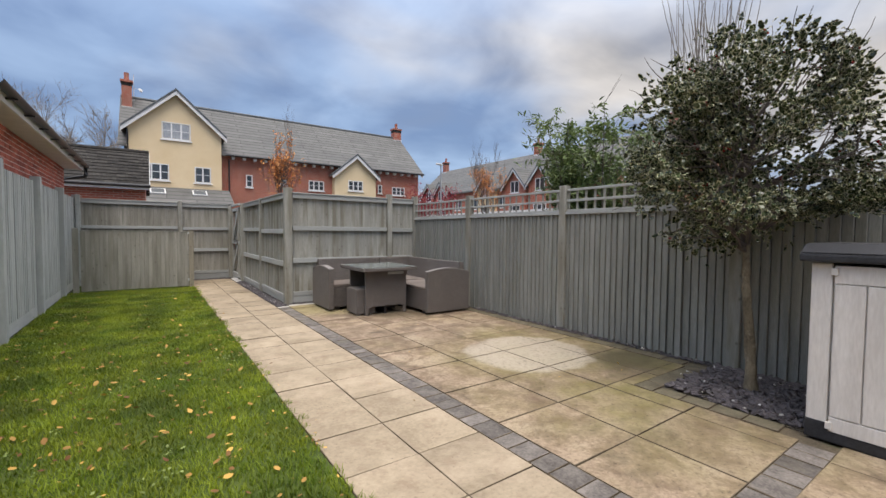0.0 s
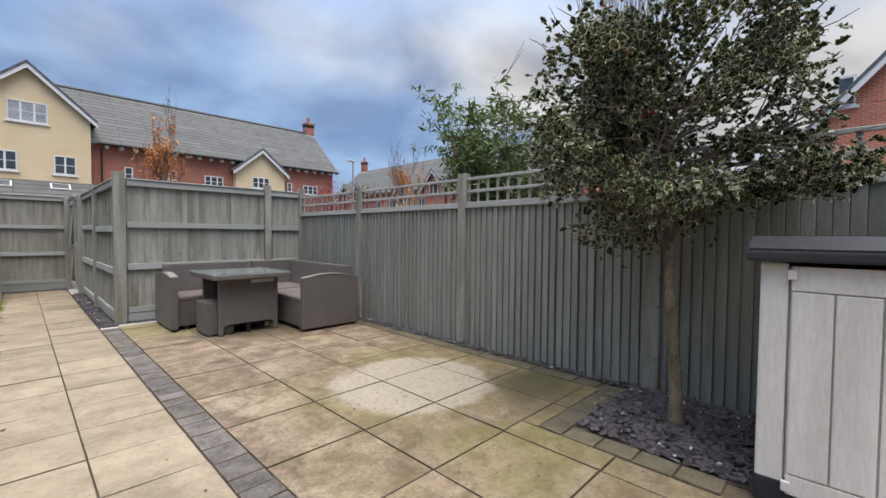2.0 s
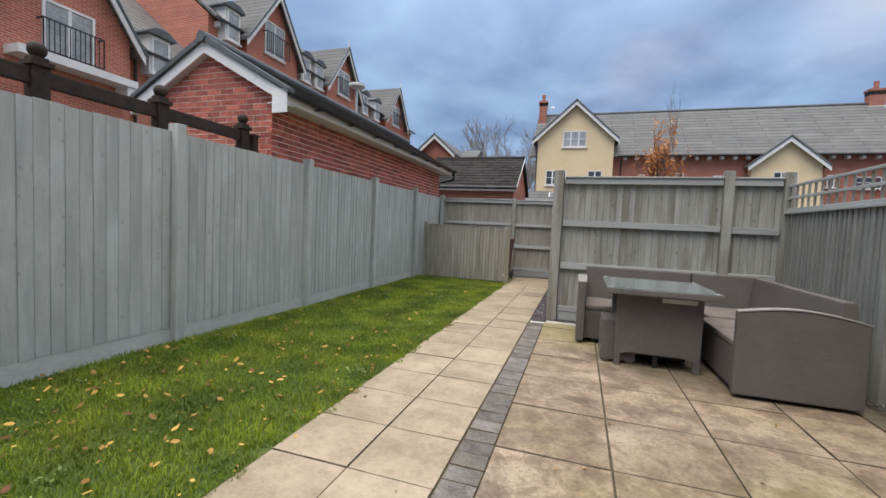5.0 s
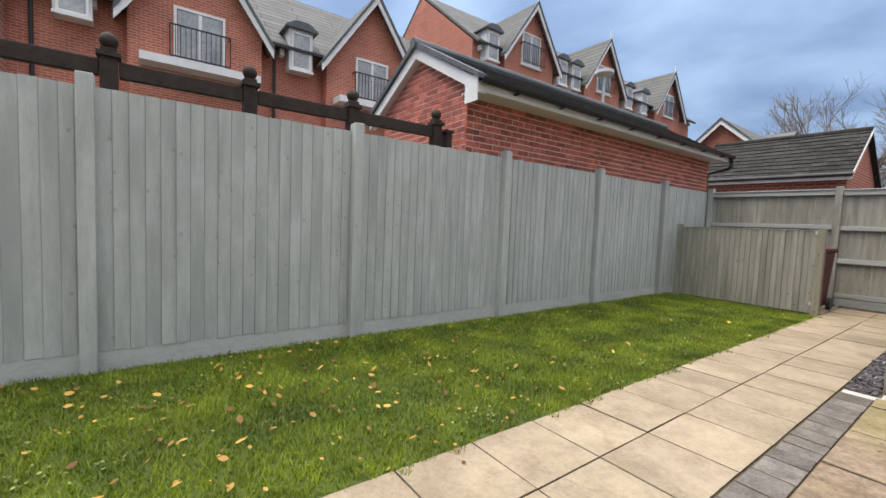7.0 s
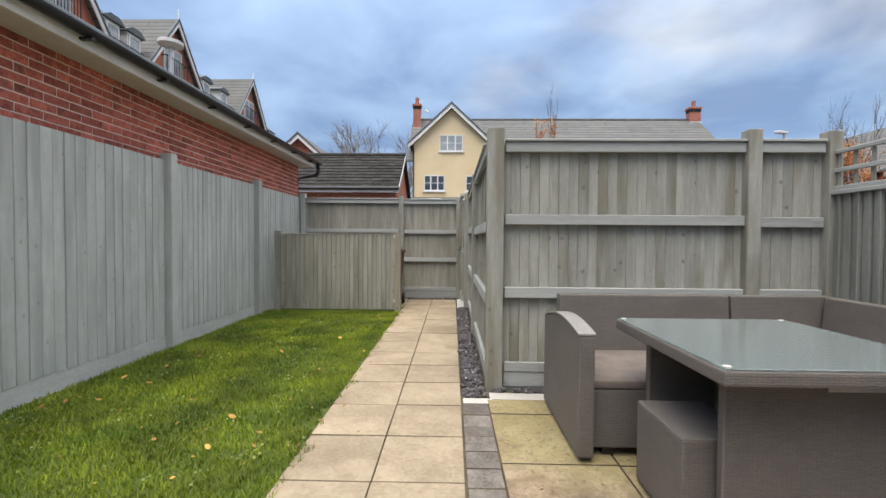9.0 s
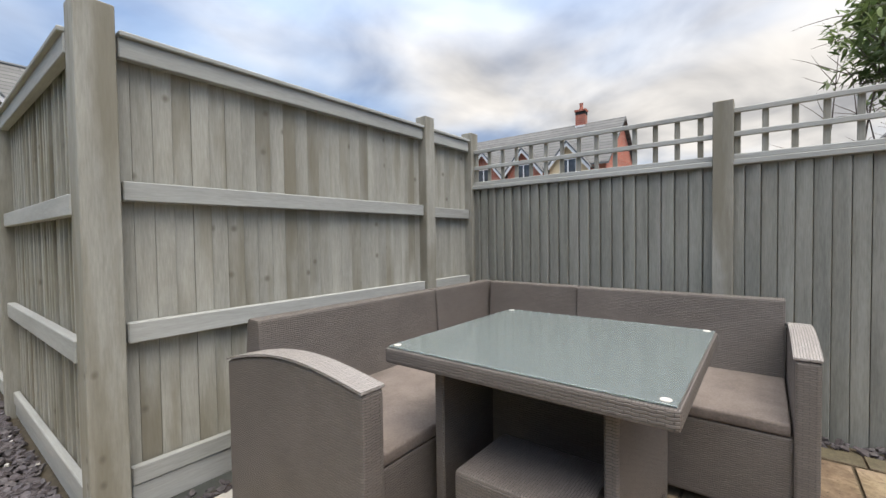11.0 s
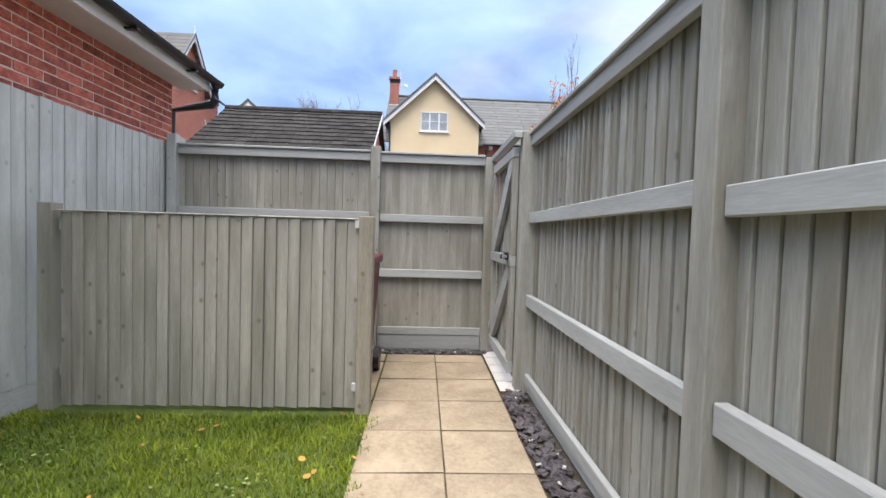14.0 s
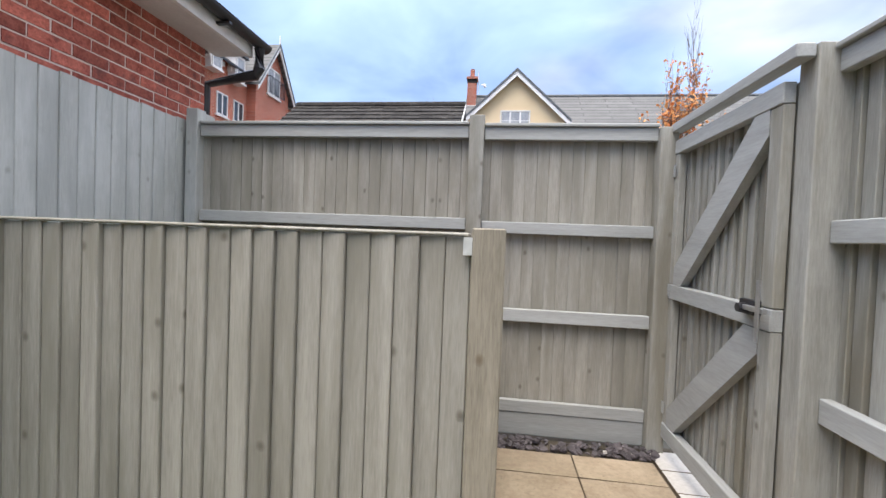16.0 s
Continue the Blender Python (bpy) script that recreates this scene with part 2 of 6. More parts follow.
def wicker(name, dark, light):
    """Flat rattan weave: rows of strands that pass over and under."""
    m = bpy.data.materials.new(name)
    m.use_nodes = True
    nt = m.node_tree
    n, l = nt.nodes.new, nt.links.new
    b = nt.nodes["Principled BSDF"]
    geo, sep = n("ShaderNodeNewGeometry"), n("ShaderNodeSeparateXYZ")
    l(geo.outputs["Position"], sep.inputs[0])
    nrm = n("ShaderNodeSeparateXYZ")
    l(geo.outputs["True Normal"], nrm.inputs[0])
    az = n("ShaderNodeMath"); az.operation = "ABSOLUTE"; l(nrm.outputs["Z"], az.inputs[0])
    flat = n("ShaderNodeMath"); flat.operation = "GREATER_THAN"; flat.inputs[1].default_value = 0.6; l(az.outputs[0], flat.inputs[0])
    ax = n("ShaderNodeMath"); ax.operation = "ABSOLUTE"; l(nrm.outputs["X"], ax.inputs[0])
    side = n("ShaderNodeMath"); side.operation = "GREATER_THAN"; side.inputs[1].default_value = 0.6; l(ax.outputs[0], side.inputs[0])
    um = n("ShaderNodeMix"); l(side.outputs[0], um.inputs[0]); l(sep.outputs["X"], um.inputs[2]); l(sep.outputs["Y"], um.inputs[3])
    vmx = n("ShaderNodeMix"); l(flat.outputs[0], vmx.inputs[0]); l(sep.outputs["Z"], vmx.inputs[2]); l(sep.outputs["Y"], vmx.inputs[3])
    cmb = n("ShaderNodeCombineXYZ"); l(um.outputs[0], cmb.inputs[0]); l(vmx.outputs[0], cmb.inputs[1])
    t = n("ShaderNodeTexBrick"); t.offset = 0.5
    t.inputs["Scale"].default_value = 1
    t.inputs["Brick Width"].default_value, t.inputs["Row Height"].default_value = 0.036, 0.0088
    t.inputs["Mortar Size"].default_value, t.inputs["Mortar Smooth"].default_value = 0.0017, 1.0
    t.inputs["Color1"].default_value, t.inputs["Color2"].default_value = (*light, 1), (*[0.75 * a + 0.25 * c for a, c in zip(light, dark)], 1)
    t.inputs["Mortar"].default_value = (*dark, 1)
    # the strands bow over and under one another
    wob = n("ShaderNodeTexWave"); wob.wave_type = "BANDS"; wob.inputs["Scale"].default_value = 9.0; wob.inputs["Distortion"].default_value = 1.5
    l(cmb.outputs[0], wob.inputs["Vector"])
    amp = n("ShaderNodeVectorMath"); amp.operation = "MULTIPLY_ADD"; amp.inputs[1].default_value = (0.0, 0.0016, 0.0)
    l(wob.outputs["Color"], amp.inputs[0]); l(cmb.outputs[0], amp.inputs[2])
    l(amp.outputs[0], t.inputs["Vector"])
    ns = n("ShaderNodeTexNoise"); ns.inputs["Scale"].default_value = 5; ns.inputs["Detail"].default_value = 5
    l(geo.outputs["Position"], ns.inputs["Vector"])
    mr = n("ShaderNodeMapRange"); mr.inputs[3].default_value, mr.inputs[4].default_value = 0.78, 1.22
    l(ns.outputs["Fac"], mr.inputs[0])
    vs = n("ShaderNodeVectorMath"); vs.operation = "SCALE"
    l(t.outputs["Color"], vs.inputs[0]); l(mr.outputs[0], vs.inputs["Scale"]); l(vs.outputs[0], b.inputs["Base Color"])
    b.inputs["Roughness"].default_value = 0.55
    bp = n("ShaderNodeBump"); bp.inputs["Strength"].default_value = 0.7; bp.inputs["Distance"].default_value = 0.003; bp.invert = True
    l(t.outputs["Fac"], bp.inputs["Height"]); l(bp.outputs[0], b.inputs["Normal"])
    return m


def glass(name, tint=(0.8, 0.9, 0.88), rough=0.02, trans=1.0):
    m = bpy.data.materials.new(name)
    m.use_nodes = True
    b = m.node_tree.nodes["Principled BSDF"]
    b.inputs["Base Color"].default_value = (*tint, 1)
    b.inputs["Roughness"].default_value = rough
    b.inputs["Transmission Weight"].default_value = trans
    b.inputs["IOR"].default_value = 1.45
    return m


def paving(name, dark, light, stain, stain_amount, algae=False):
    """Riven buff stone; algae: green film with a clean disc where something round stood."""
    m = material(name, dark, light, rough=0.85, scale=3.2, grain=38, bump=0.5, vary=0.09, dist=0.006, patch=stain, patch_scale=2.3, patch_at=(0.50, 0.72), patch_amount=stain_amount)
    nt = m.node_tree
    n, l = nt.nodes.new, nt.links.new
    b = nt.nodes["Principled BSDF"]
    src = b.inputs["Base Color"].links[0].from_socket
    geo = n("ShaderNodeNewGeometry")

    def stains(base, scale, detail, rough, lo, hi, amount, colour):
        t = n("ShaderNodeTexNoise"); t.inputs["Scale"].default_value = scale; t.inputs["Detail"].default_value = detail; t.inputs["Roughness"].default_value = rough
        t.inputs["Distortion"].default_value = 0.4
        l(geo.outputs["Position"], t.inputs["Vector"])
        r = n("ShaderNodeMapRange"); r.inputs[1].default_value, r.inputs[2].default_value, r.inputs[4].default_value = lo, hi, amount
        l(t.outputs["Fac"], r.inputs[0])
        x = n("ShaderNodeMixRGB"); x.inputs[2].default_value = (*colour, 1)
        l(r.outputs[0], x.inputs[0]); l(base, x.inputs[1])
        return x.outputs[0]

    if algae:
        src = stains(src, 1.7, 7, 0.62, 0.50, 0.64, 0.50, (0.44, 0.36, 0.25))
        src = stains(src, 1.15, 6, 0.6, 0.52, 0.68, 0.30, (0.24, 0.195, 0.075))
    else:
        src = stains(src, 1.5, 7, 0.65, 0.50, 0.64, 0.40, (0.50, 0.40, 0.29))
        src = stains(src, 6.5, 9, 0.72, 0.52, 0.66, 0.45, (0.22, 0.155, 0.105))
        src = stains(src, 55, 4, 0.6, 0.61, 0.72, 0.50, (0.11, 0.080, 0.055))
        l(src, b.inputs["Base Color"])
        return m
    wob = n("ShaderNodeTexNoise"); wob.inputs["Scale"].default_value = 3.0; wob.inputs["Detail"].default_value = 4
    l(geo.outputs["Position"], wob.inputs["Vector"])

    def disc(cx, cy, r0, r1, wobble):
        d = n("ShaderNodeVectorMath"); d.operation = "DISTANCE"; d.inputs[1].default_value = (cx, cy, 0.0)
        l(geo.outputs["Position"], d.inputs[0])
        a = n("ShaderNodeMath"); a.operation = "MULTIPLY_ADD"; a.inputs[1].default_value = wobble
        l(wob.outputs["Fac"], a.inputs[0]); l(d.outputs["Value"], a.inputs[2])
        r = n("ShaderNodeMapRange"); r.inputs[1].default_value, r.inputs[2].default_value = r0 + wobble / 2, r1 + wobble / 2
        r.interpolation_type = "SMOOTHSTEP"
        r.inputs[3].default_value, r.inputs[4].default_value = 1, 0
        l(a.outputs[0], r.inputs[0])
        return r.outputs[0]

    film = n("ShaderNodeTexNoise"); film.inputs["Scale"].default_value = 1.7; film.inputs["Detail"].default_value = 6; film.inputs["Roughness"].default_value = 0.6
    l(geo.outputs["Position"], film.inputs["Vector"])
    fr = n("ShaderNodeMapRange"); fr.inputs[1].default_value, fr.inputs[2].default_value = 0.3, 0.62
    l(film.outputs["Fac"], fr.inputs[0])

    def over(base, colour, fac, amount):
        k = n("ShaderNodeMath"); k.operation = "MULTIPLY"; k.inputs[1].default_value = amount
        l(fac, k.inputs[0])
        x = n("ShaderNodeMixRGB"); x.inputs[2].default_value = (*colour, 1)
        l(k.outputs[0], x.inputs[0]); l(base, x.inputs[1])
        return x.outputs[0]

    src = stains(src, 4.6, 9, 0.74, 0.46, 0.60, 0.72, (0.135, 0.088, 0.056))
    src = stains(src, 2.1, 8, 0.70, 0.53, 0.64, 0.60, (0.090, 0.066, 0.044))
    wide = n("ShaderNodeMath"); wide.operation = "MULTIPLY"
    l(disc(4.55, 2.45, 0.9, 2.1, 0.9), wide.inputs[0]); l(fr.outputs[0], wide.inputs[1])
    c = over(src, (0.19, 0.165, 0.040), wide.outputs[0], 0.55)
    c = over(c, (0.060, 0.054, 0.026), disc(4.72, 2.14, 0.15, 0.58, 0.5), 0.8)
    c = over(c, (0.43, 0.375, 0.295), disc(4.05, 2.90, 0.60, 0.72, 0.30), 0.70)
    c = over(c, (0.10, 0.08, 0.045), disc(3.85, 5.55, 0.25, 0.45, 0.4), 0.6)
    moss = n("ShaderNodeMath"); moss.operation = "MULTIPLY"
    l(disc(3.75, 1.05, 0.5, 1.7, 1.0), moss.inputs[0]); l(fr.outputs[0], moss.inputs[1])
    c = over(c, (0.200, 0.178, 0.062), moss.outputs[0], 0.34)
    c = over(c, (0.315, 0.270, 0.125), disc(3.15, 6.75, 0.45, 1.05, 0.7), 0.60)
    c = stains(c, 24, 9, 0.78, 0.50, 0.64, 0.50, (0.105, 0.075, 0.050))
    c = stains(c, 48, 4, 0.6, 0.60, 0.70, 0.60, (0.055, 0.042, 0.028))
    l(c, b.inputs["Base Color"])
    return m


SAGE_D, SAGE_L = (0.243, 0.238, 0.208), (0.368, 0.362, 0.320)
wood_up = material("sage_painted_board", SAGE_D, SAGE_L, 0.82, 5, 55, 0.35, (3.2, 3.2, 0.28), vary=0.09, patch=(0.40, 0.40, 0.365), patch_scale=2.6, patch_at=(0.56, 0.74), patch_amount=0.5, knots=(0.13, 0.115, 0.09), streak=(0.170, 0.152, 0.108))
# Rails get a lighter, bluer sage that stands in for reflected skylight.
wood_x = material("skylit_sage_rail", (0.290, 0.296, 0.278), (0.390, 0.398, 0.380), 0.75, 5, 45, 0.25, (0.3, 3.2, 3.2), vary=0.07)
wood_y = material("skylit_sage_rail_along", (0.290, 0.296, 0.278), (0.390, 0.398, 0.380), 0.75, 5, 45, 0.25, (3.2, 0.3, 3.2), vary=0.07)
# The same sage, lightened and cooled: reflected sky is put into this colour.
wood_left = material("skylit_sage_board", (0.385, 0.398, 0.372), (0.500, 0.513, 0.486), 0.85, 4, 50, 0.3, (2.6, 2.6, 0.30), vary=0.045, patch=(0.54, 0.56, 0.55), patch_scale=2.4, patch_at=(0.48, 0.68), patch_amount=0.60, knots=(0.30, 0.30, 0.27), streak=(0.335, 0.350, 0.330))
wood_low = material("weathered_olive_board", (0.242, 0.228, 0.192), (0.366, 0.348, 0.300), 0.85, 5, 55, 0.4, (3.2, 3.2, 0.26), vary=0.08, knots=(0.12, 0.105, 0.08), streak=(0.200, 0.188, 0.150))
# Sage darkened for the trellis fence, its shaded face put into the colour.
wood_right = material("shaded_sage_board", (0.180, 0.181, 0.160), (0.298, 0.299, 0.268), 0.82, 5, 55, 0.35, (3.2, 3.2, 0.28), vary=0.08)
wood_dark = material("dark_brown_fence_wood", (0.022, 0.016, 0.012), (0.055, 0.040, 0.030), 0.75, 6, 50, 0.3, (2, 2, 2))
gravel_board = material("pale_grey_gravel_board", (0.40, 0.41, 0.385), (0.54, 0.55, 0.52), 0.85, 4, 60, 0.3, (1, 0.4, 1))
path_stone = paving("buff_path_slab", (0.238, 0.188, 0.127), (0.375, 0.303, 0.212), (0.19, 0.148, 0.100), 0.5)
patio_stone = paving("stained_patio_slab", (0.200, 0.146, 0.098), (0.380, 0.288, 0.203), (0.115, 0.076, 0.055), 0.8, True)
pale_stone = material("pale_concrete_edging", (0.40, 0.38, 0.34), (0.55, 0.53, 0.49), 0.85, 4, 50, 0.3, vary=0.06)
sett_stone = material("charcoal_sett", (0.080, 0.070, 0.062), (0.215, 0.190, 0.168), 0.85, 7, 60, 0.6, vary=0.22, patch=(0.20, 0.17, 0.10), patch_scale=2.0, patch_amount=0.4)
mossy_sett = material("mossy_edging_sett", (0.080, 0.068, 0.044), (0.175, 0.150, 0.098), 0.85, 6, 60, 0.5, vary=0.15)
path_joint = material("brown_joint_sand", (0.060, 0.048, 0.032), (0.150, 0.118, 0.078), 0.95, 5, 60, 0.5, patch=(0.05, 0.06, 0.02), patch_scale=3.0, patch_amount=0.5)
joint_sand = material("dirty_joint_sand", (0.035, 0.030, 0.022), (0.085, 0.070, 0.048), 0.95, 5, 60, 0.4)
soil = material("lawn_soil", (0.040, 0.062, 0.012), (0.085, 0.115, 0.022), 0.95, 3, 40, 0.5)
slab_dirt = material("dirty_slab_edge", (0.075, 0.058, 0.038), (0.190, 0.148, 0.100), 0.95, 6, 60, 0.4)
pale_bark = material("pale_winter_bark", (0.17, 0.15, 0.13), (0.27, 0.24, 0.21), 0.9, 6, 40, 0.2)
slate_chip = material("plum_slate_chip", (0.030, 0.026, 0.028), (0.122, 0.104, 0.108), 0.55, 9, 40, 0.3, spec=0.5)
pebble = material("pale_quartz_pebble", (0.38, 0.36, 0.33), (0.62, 0.60, 0.56), 0.6, 9, 40, 0.2)
brick_face = material("red_facing_brick", (0.27, 0.064, 0.045), (0.62, 0.195, 0.140), 0.88, 14, 70, 0.7, vary=0.34, dist=0.006, patch=(0.13, 0.060, 0.055), patch_scale=6, patch_at=(0.55, 0.70), patch_amount=0.75)
mortar = material("pale_mortar", (0.66, 0.53, 0.46), (0.82, 0.70, 0.62), 0.95, 5, 80, 0.5)
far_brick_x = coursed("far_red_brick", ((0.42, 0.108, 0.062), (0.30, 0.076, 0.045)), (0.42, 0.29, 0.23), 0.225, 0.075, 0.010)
# Brick for walls along y, lightened in colour to make up for missing sunlight.
far_brick_y = coursed("far_brightened_brick_along", ((0.54, 0.150, 0.088), (0.40, 0.105, 0.062)), (0.50, 0.33, 0.26), 0.225, 0.075, 0.010, axis="YZ")
roof_grey_x = coursed("grey_roof_tiles", ((0.150, 0.149, 0.142), (0.116, 0.116, 0.112)), (0.062, 0.061, 0.059), 3.2, 0.27, 0.026, 0.85)
roof_grey_y = coursed("grey_roof_tiles_along", ((0.150, 0.149, 0.142), (0.116, 0.116, 0.112)), (0.062, 0.061, 0.059), 3.2, 0.27, 0.026, 0.85, axis="YZ")
render_cream = material("cream_render", (0.72, 0.56, 0.34), (0.80, 0.65, 0.43), 0.9, 0.8, 60, 0.15)
white_paint = material("white_paint", (0.70, 0.70, 0.69), (0.82, 0.82, 0.81), 0.5, 3, 40, 0.08, spec=0.4)
soffit_white = material("soffit_white", (0.62, 0.61, 0.60), (0.74, 0.73, 0.72), 0.55, 3, 40, 0.08)
black_plastic = material("black_plastic", (0.010, 0.010, 0.012), (0.022, 0.022, 0.025), 0.35, 6, 60, 0.08, spec=0.5)
tile_dark = material("weathered_roof_tile", (0.020, 0.019, 0.018), (0.060, 0.056, 0.051), 0.9, 8, 50, 0.5, vary=0.28, patch=(0.24, 0.23, 0.21), patch_scale=9, patch_at=(0.62, 0.72), patch_amount=0.5, spec=0.12)
verge_grey = material("grey_verge_cap", (0.075, 0.085, 0.092), (0.135, 0.148, 0.155), 0.55, 4, 50, 0.12)
rattan = wicker("grey_brown_rattan", (0.066, 0.057, 0.051), (0.150, 0.131, 0.118))
rattan_pale = wicker("light_top_rattan", (0.130, 0.118, 0.110), (0.32, 0.295, 0.275))
cushion_cloth = material("mink_seat_cushion", (0.120, 0.100, 0.088), (0.200, 0.168, 0.150), 0.95, 6, 110, 0.7, dist=0.006)
post_tan = material("tan_weathered_post", (0.20, 0.178, 0.135), (0.355, 0.318, 0.25), 0.85, 5, 55, 0.4, (3.2, 3.2, 0.26), knots=(0.14, 0.10, 0.06))
table_glass = glass("frosted_table_glass", (0.55, 0.62, 0.61), 0.12, 0.82)
pane_glass = material("dark_window_pane", (0.030, 0.036, 0.042), (0.080, 0.090, 0.100), 0.12, 0.9, 3, 0, spec=0.7)
curtain_pane = material("curtained_window_pane", (0.24, 0.26, 0.28), (0.48, 0.50, 0.52), 0.15, 2.0, 12, 0, spec=0.6)
resin_white = material("off_white_wood_grain_resin", (0.55, 0.52, 0.485), (0.70, 0.67, 0.635), 0.5, 3, 34, 0.6, (1.0, 2.2, 0.35), dist=0.003)
resin_dark = material("anthracite_resin", (0.020, 0.021, 0.024), (0.042, 0.043, 0.048), 0.5, 5, 60, 0.2)
resin_lid = material("dark_lid_resin", (0.045, 0.043, 0.043), (0.095, 0.090, 0.090), 0.55, 3, 34, 0.35, (2.2, 0.35, 1))
bark = material("holly_bark", (0.100, 0.080, 0.052), (0.255, 0.210, 0.145), 0.9, 12, 60, 0.9, (1, 1, 0.5), patch=(0.38, 0.33, 0.25), patch_scale=14, patch_at=(0.56, 0.68), patch_amount=0.6)
twig_bark = material("twig_bark", (0.075, 0.060, 0.052), (0.150, 0.125, 0.110), 0.9, 10, 60, 0.2)
metal_zinc = material("zinc_latch", (0.42, 0.42, 0.41), (0.58, 0.58, 0.57), 0.4, 8, 80, 0.1, metal=0.9)
bin_red = material("maroon_bin_plastic", (0.075, 0.014, 0.016), (0.125, 0.026, 0.028), 0.5, 4, 60, 0.1)


def leafy(name, dark, light, rough=0.45, trans=0.0, spec=0.4, tufts=0.0):
    m = bpy.data.materials.new(name)
    m.use_nodes = True
    nt = m.node_tree
    n, l = nt.nodes.new, nt.links.new
    b = nt.nodes["Principled BSDF"]
    geo = n("ShaderNodeNewGeometry")
    ramp = n("ShaderNodeMixRGB")
    ramp.inputs[1].default_value, ramp.inputs[2].default_value = (*dark, 1), (*light, 1)
    l(geo.outputs["Random Per Island"], ramp.inputs[0])
    if tufts:
        # yellowish and dark green patches
        tn = n("ShaderNodeTexNoise"); tn.inputs["Scale"].default_value = tufts; tn.inputs["Detail"].default_value = 5; tn.inputs["Roughness"].default_value = 0.6
        l(geo.outputs["Position"], tn.inputs["Vector"])
        tr2 = n("ShaderNodeMapRange"); tr2.inputs[1].default_value, tr2.inputs[2].default_value = 0.38, 0.64
        l(tn.outputs["Fac"], tr2.inputs[0])
        half = n("ShaderNodeMath"); half.operation = "MULTIPLY"; half.inputs[1].default_value = 0.42
        l(geo.outputs["Random Per Island"], half.inputs[0])
        both = n("ShaderNodeMath"); both.operation = "MULTIPLY_ADD"; both.inputs[1].default_value = 0.58
        l(tr2.outputs[0], both.inputs[0]); l(half.outputs[0], both.inputs[2]); l(both.outputs[0], ramp.inputs[0])
    ns = n("ShaderNodeTexNoise"); ns.inputs["Scale"].default_value = 2.2; ns.inputs["Detail"].default_value = 4
    l(geo.outputs["Position"], ns.inputs["Vector"])
    mr = n("ShaderNodeMapRange"); mr.inputs[1].default_value, mr.inputs[2].default_value = 0.35, 0.65; mr.inputs[3].default_value, mr.inputs[4].default_value = 0.68, 1.32
    l(ns.outputs["Fac"], mr.inputs[0])
    vs = n("ShaderNodeVectorMath"); vs.operation = "SCALE"
    l(ramp.outputs[0], vs.inputs[0]); l(mr.outputs[0], vs.inputs["Scale"]); l(vs.outputs[0], b.inputs["Base Color"])
    b.inputs["Roughness"].default_value = rough
    b.inputs["Specular IOR Level"].default_value = spec
    if trans:
        out = nt.nodes["Material Output"]
        tr, ms = n("ShaderNodeBsdfTranslucent"), n("ShaderNodeMixShader")
        ms.inputs[0].default_value = trans
        l(vs.outputs[0], tr.inputs["Color"]); l(b.outputs[0], ms.inputs[1]); l(tr.outputs[0], ms.inputs[2]); l(ms.outputs[0], out.inputs["Surface"])
    return m


grass_blade = leafy("lawn_grass", (0.046, 0.098, 0.006), (0.285, 0.340, 0.022), 0.6, 0.35, tufts=1.9)
holly_green = leafy("holly_leaf", (0.008, 0.015, 0.007), (0.070, 0.092, 0.034), 0.20, 0.08, 0.6)
holly_edge = leafy("holly_cream_margin", (0.30, 0.31, 0.13), (0.78, 0.74, 0.50), 0.4, 0.15)
berry_red = leafy("holly_berry", (0.16, 0.006, 0.008), (0.34, 0.012, 0.012), 0.25)
shrub_green = leafy("shrub_leaf", (0.048, 0.088, 0.024), (0.190, 0.250, 0.088), 0.5, 0.25)
autumn_leaf = leafy("autumn_leaf", (0.52, 0.15, 0.04), (0.78, 0.40, 0.14), 0.6, 0.3)
fallen_leaf = leafy("fallen_leaf", (0.12, 0.045, 0.014), (0.56, 0.33, 0.075), 0.7, 0.1)
weed_leaf = leafy("clover_leaf", (0.11, 0.175, 0.035), (0.32, 0.38, 0.13), 0.7, 0.25)
red_shrub = leafy("crimson_leaf", (0.16, 0.008, 0.020), (0.32, 0.03, 0.05), 0.6, 0.2)


# ---- mesh helpers ----
def box(bm, x0, x1, y0, y1, z0, z1, m=None):
    co = [(x, y, z) for z in (z0, z1) for y in (y0, y1) for x in (x0, x1)]
    v = [bm.verts.new(m @ Vector(c) if m else c) for c in co]
    for f in ((0, 2, 3, 1), (4, 5, 7, 6), (0, 1, 5, 4), (2, 6, 7, 3), (0, 4, 6, 2), (1, 3, 7, 5)):
        bm.faces.new([v[i] for i in f])
    return v


def prism(bm, profile, depth0, depth1, plane="XZ"):
    """Extrudes a closed profile across its plane."""
    def at(p, d):
        return {"XZ": (p[0], d, p[1]), "YZ": (d, p[0], p[1]), "XY": (p[0], p[1], d)}[plane]
    a = [bm.verts.new(at(p, depth0)) for p in profile]
    b = [bm.verts.new(at(p, depth1)) for p in profile]
    k = len(profile)
    bm.faces.new(a), bm.faces.new(b[::-1])
    for i in range(k):
        bm.faces.new((a[i], b[i], b[(i + 1) % k], a[(i + 1) % k]))


def rounded(bm, width=0.006, segs=2):
    bmesh.ops.recalc_face_normals(bm, faces=bm.faces[:])
    bmesh.ops.bevel(bm, geom=bm.edges[:], offset=width, segments=segs, profile=0.6, affect="EDGES", clamp_overlap=True)


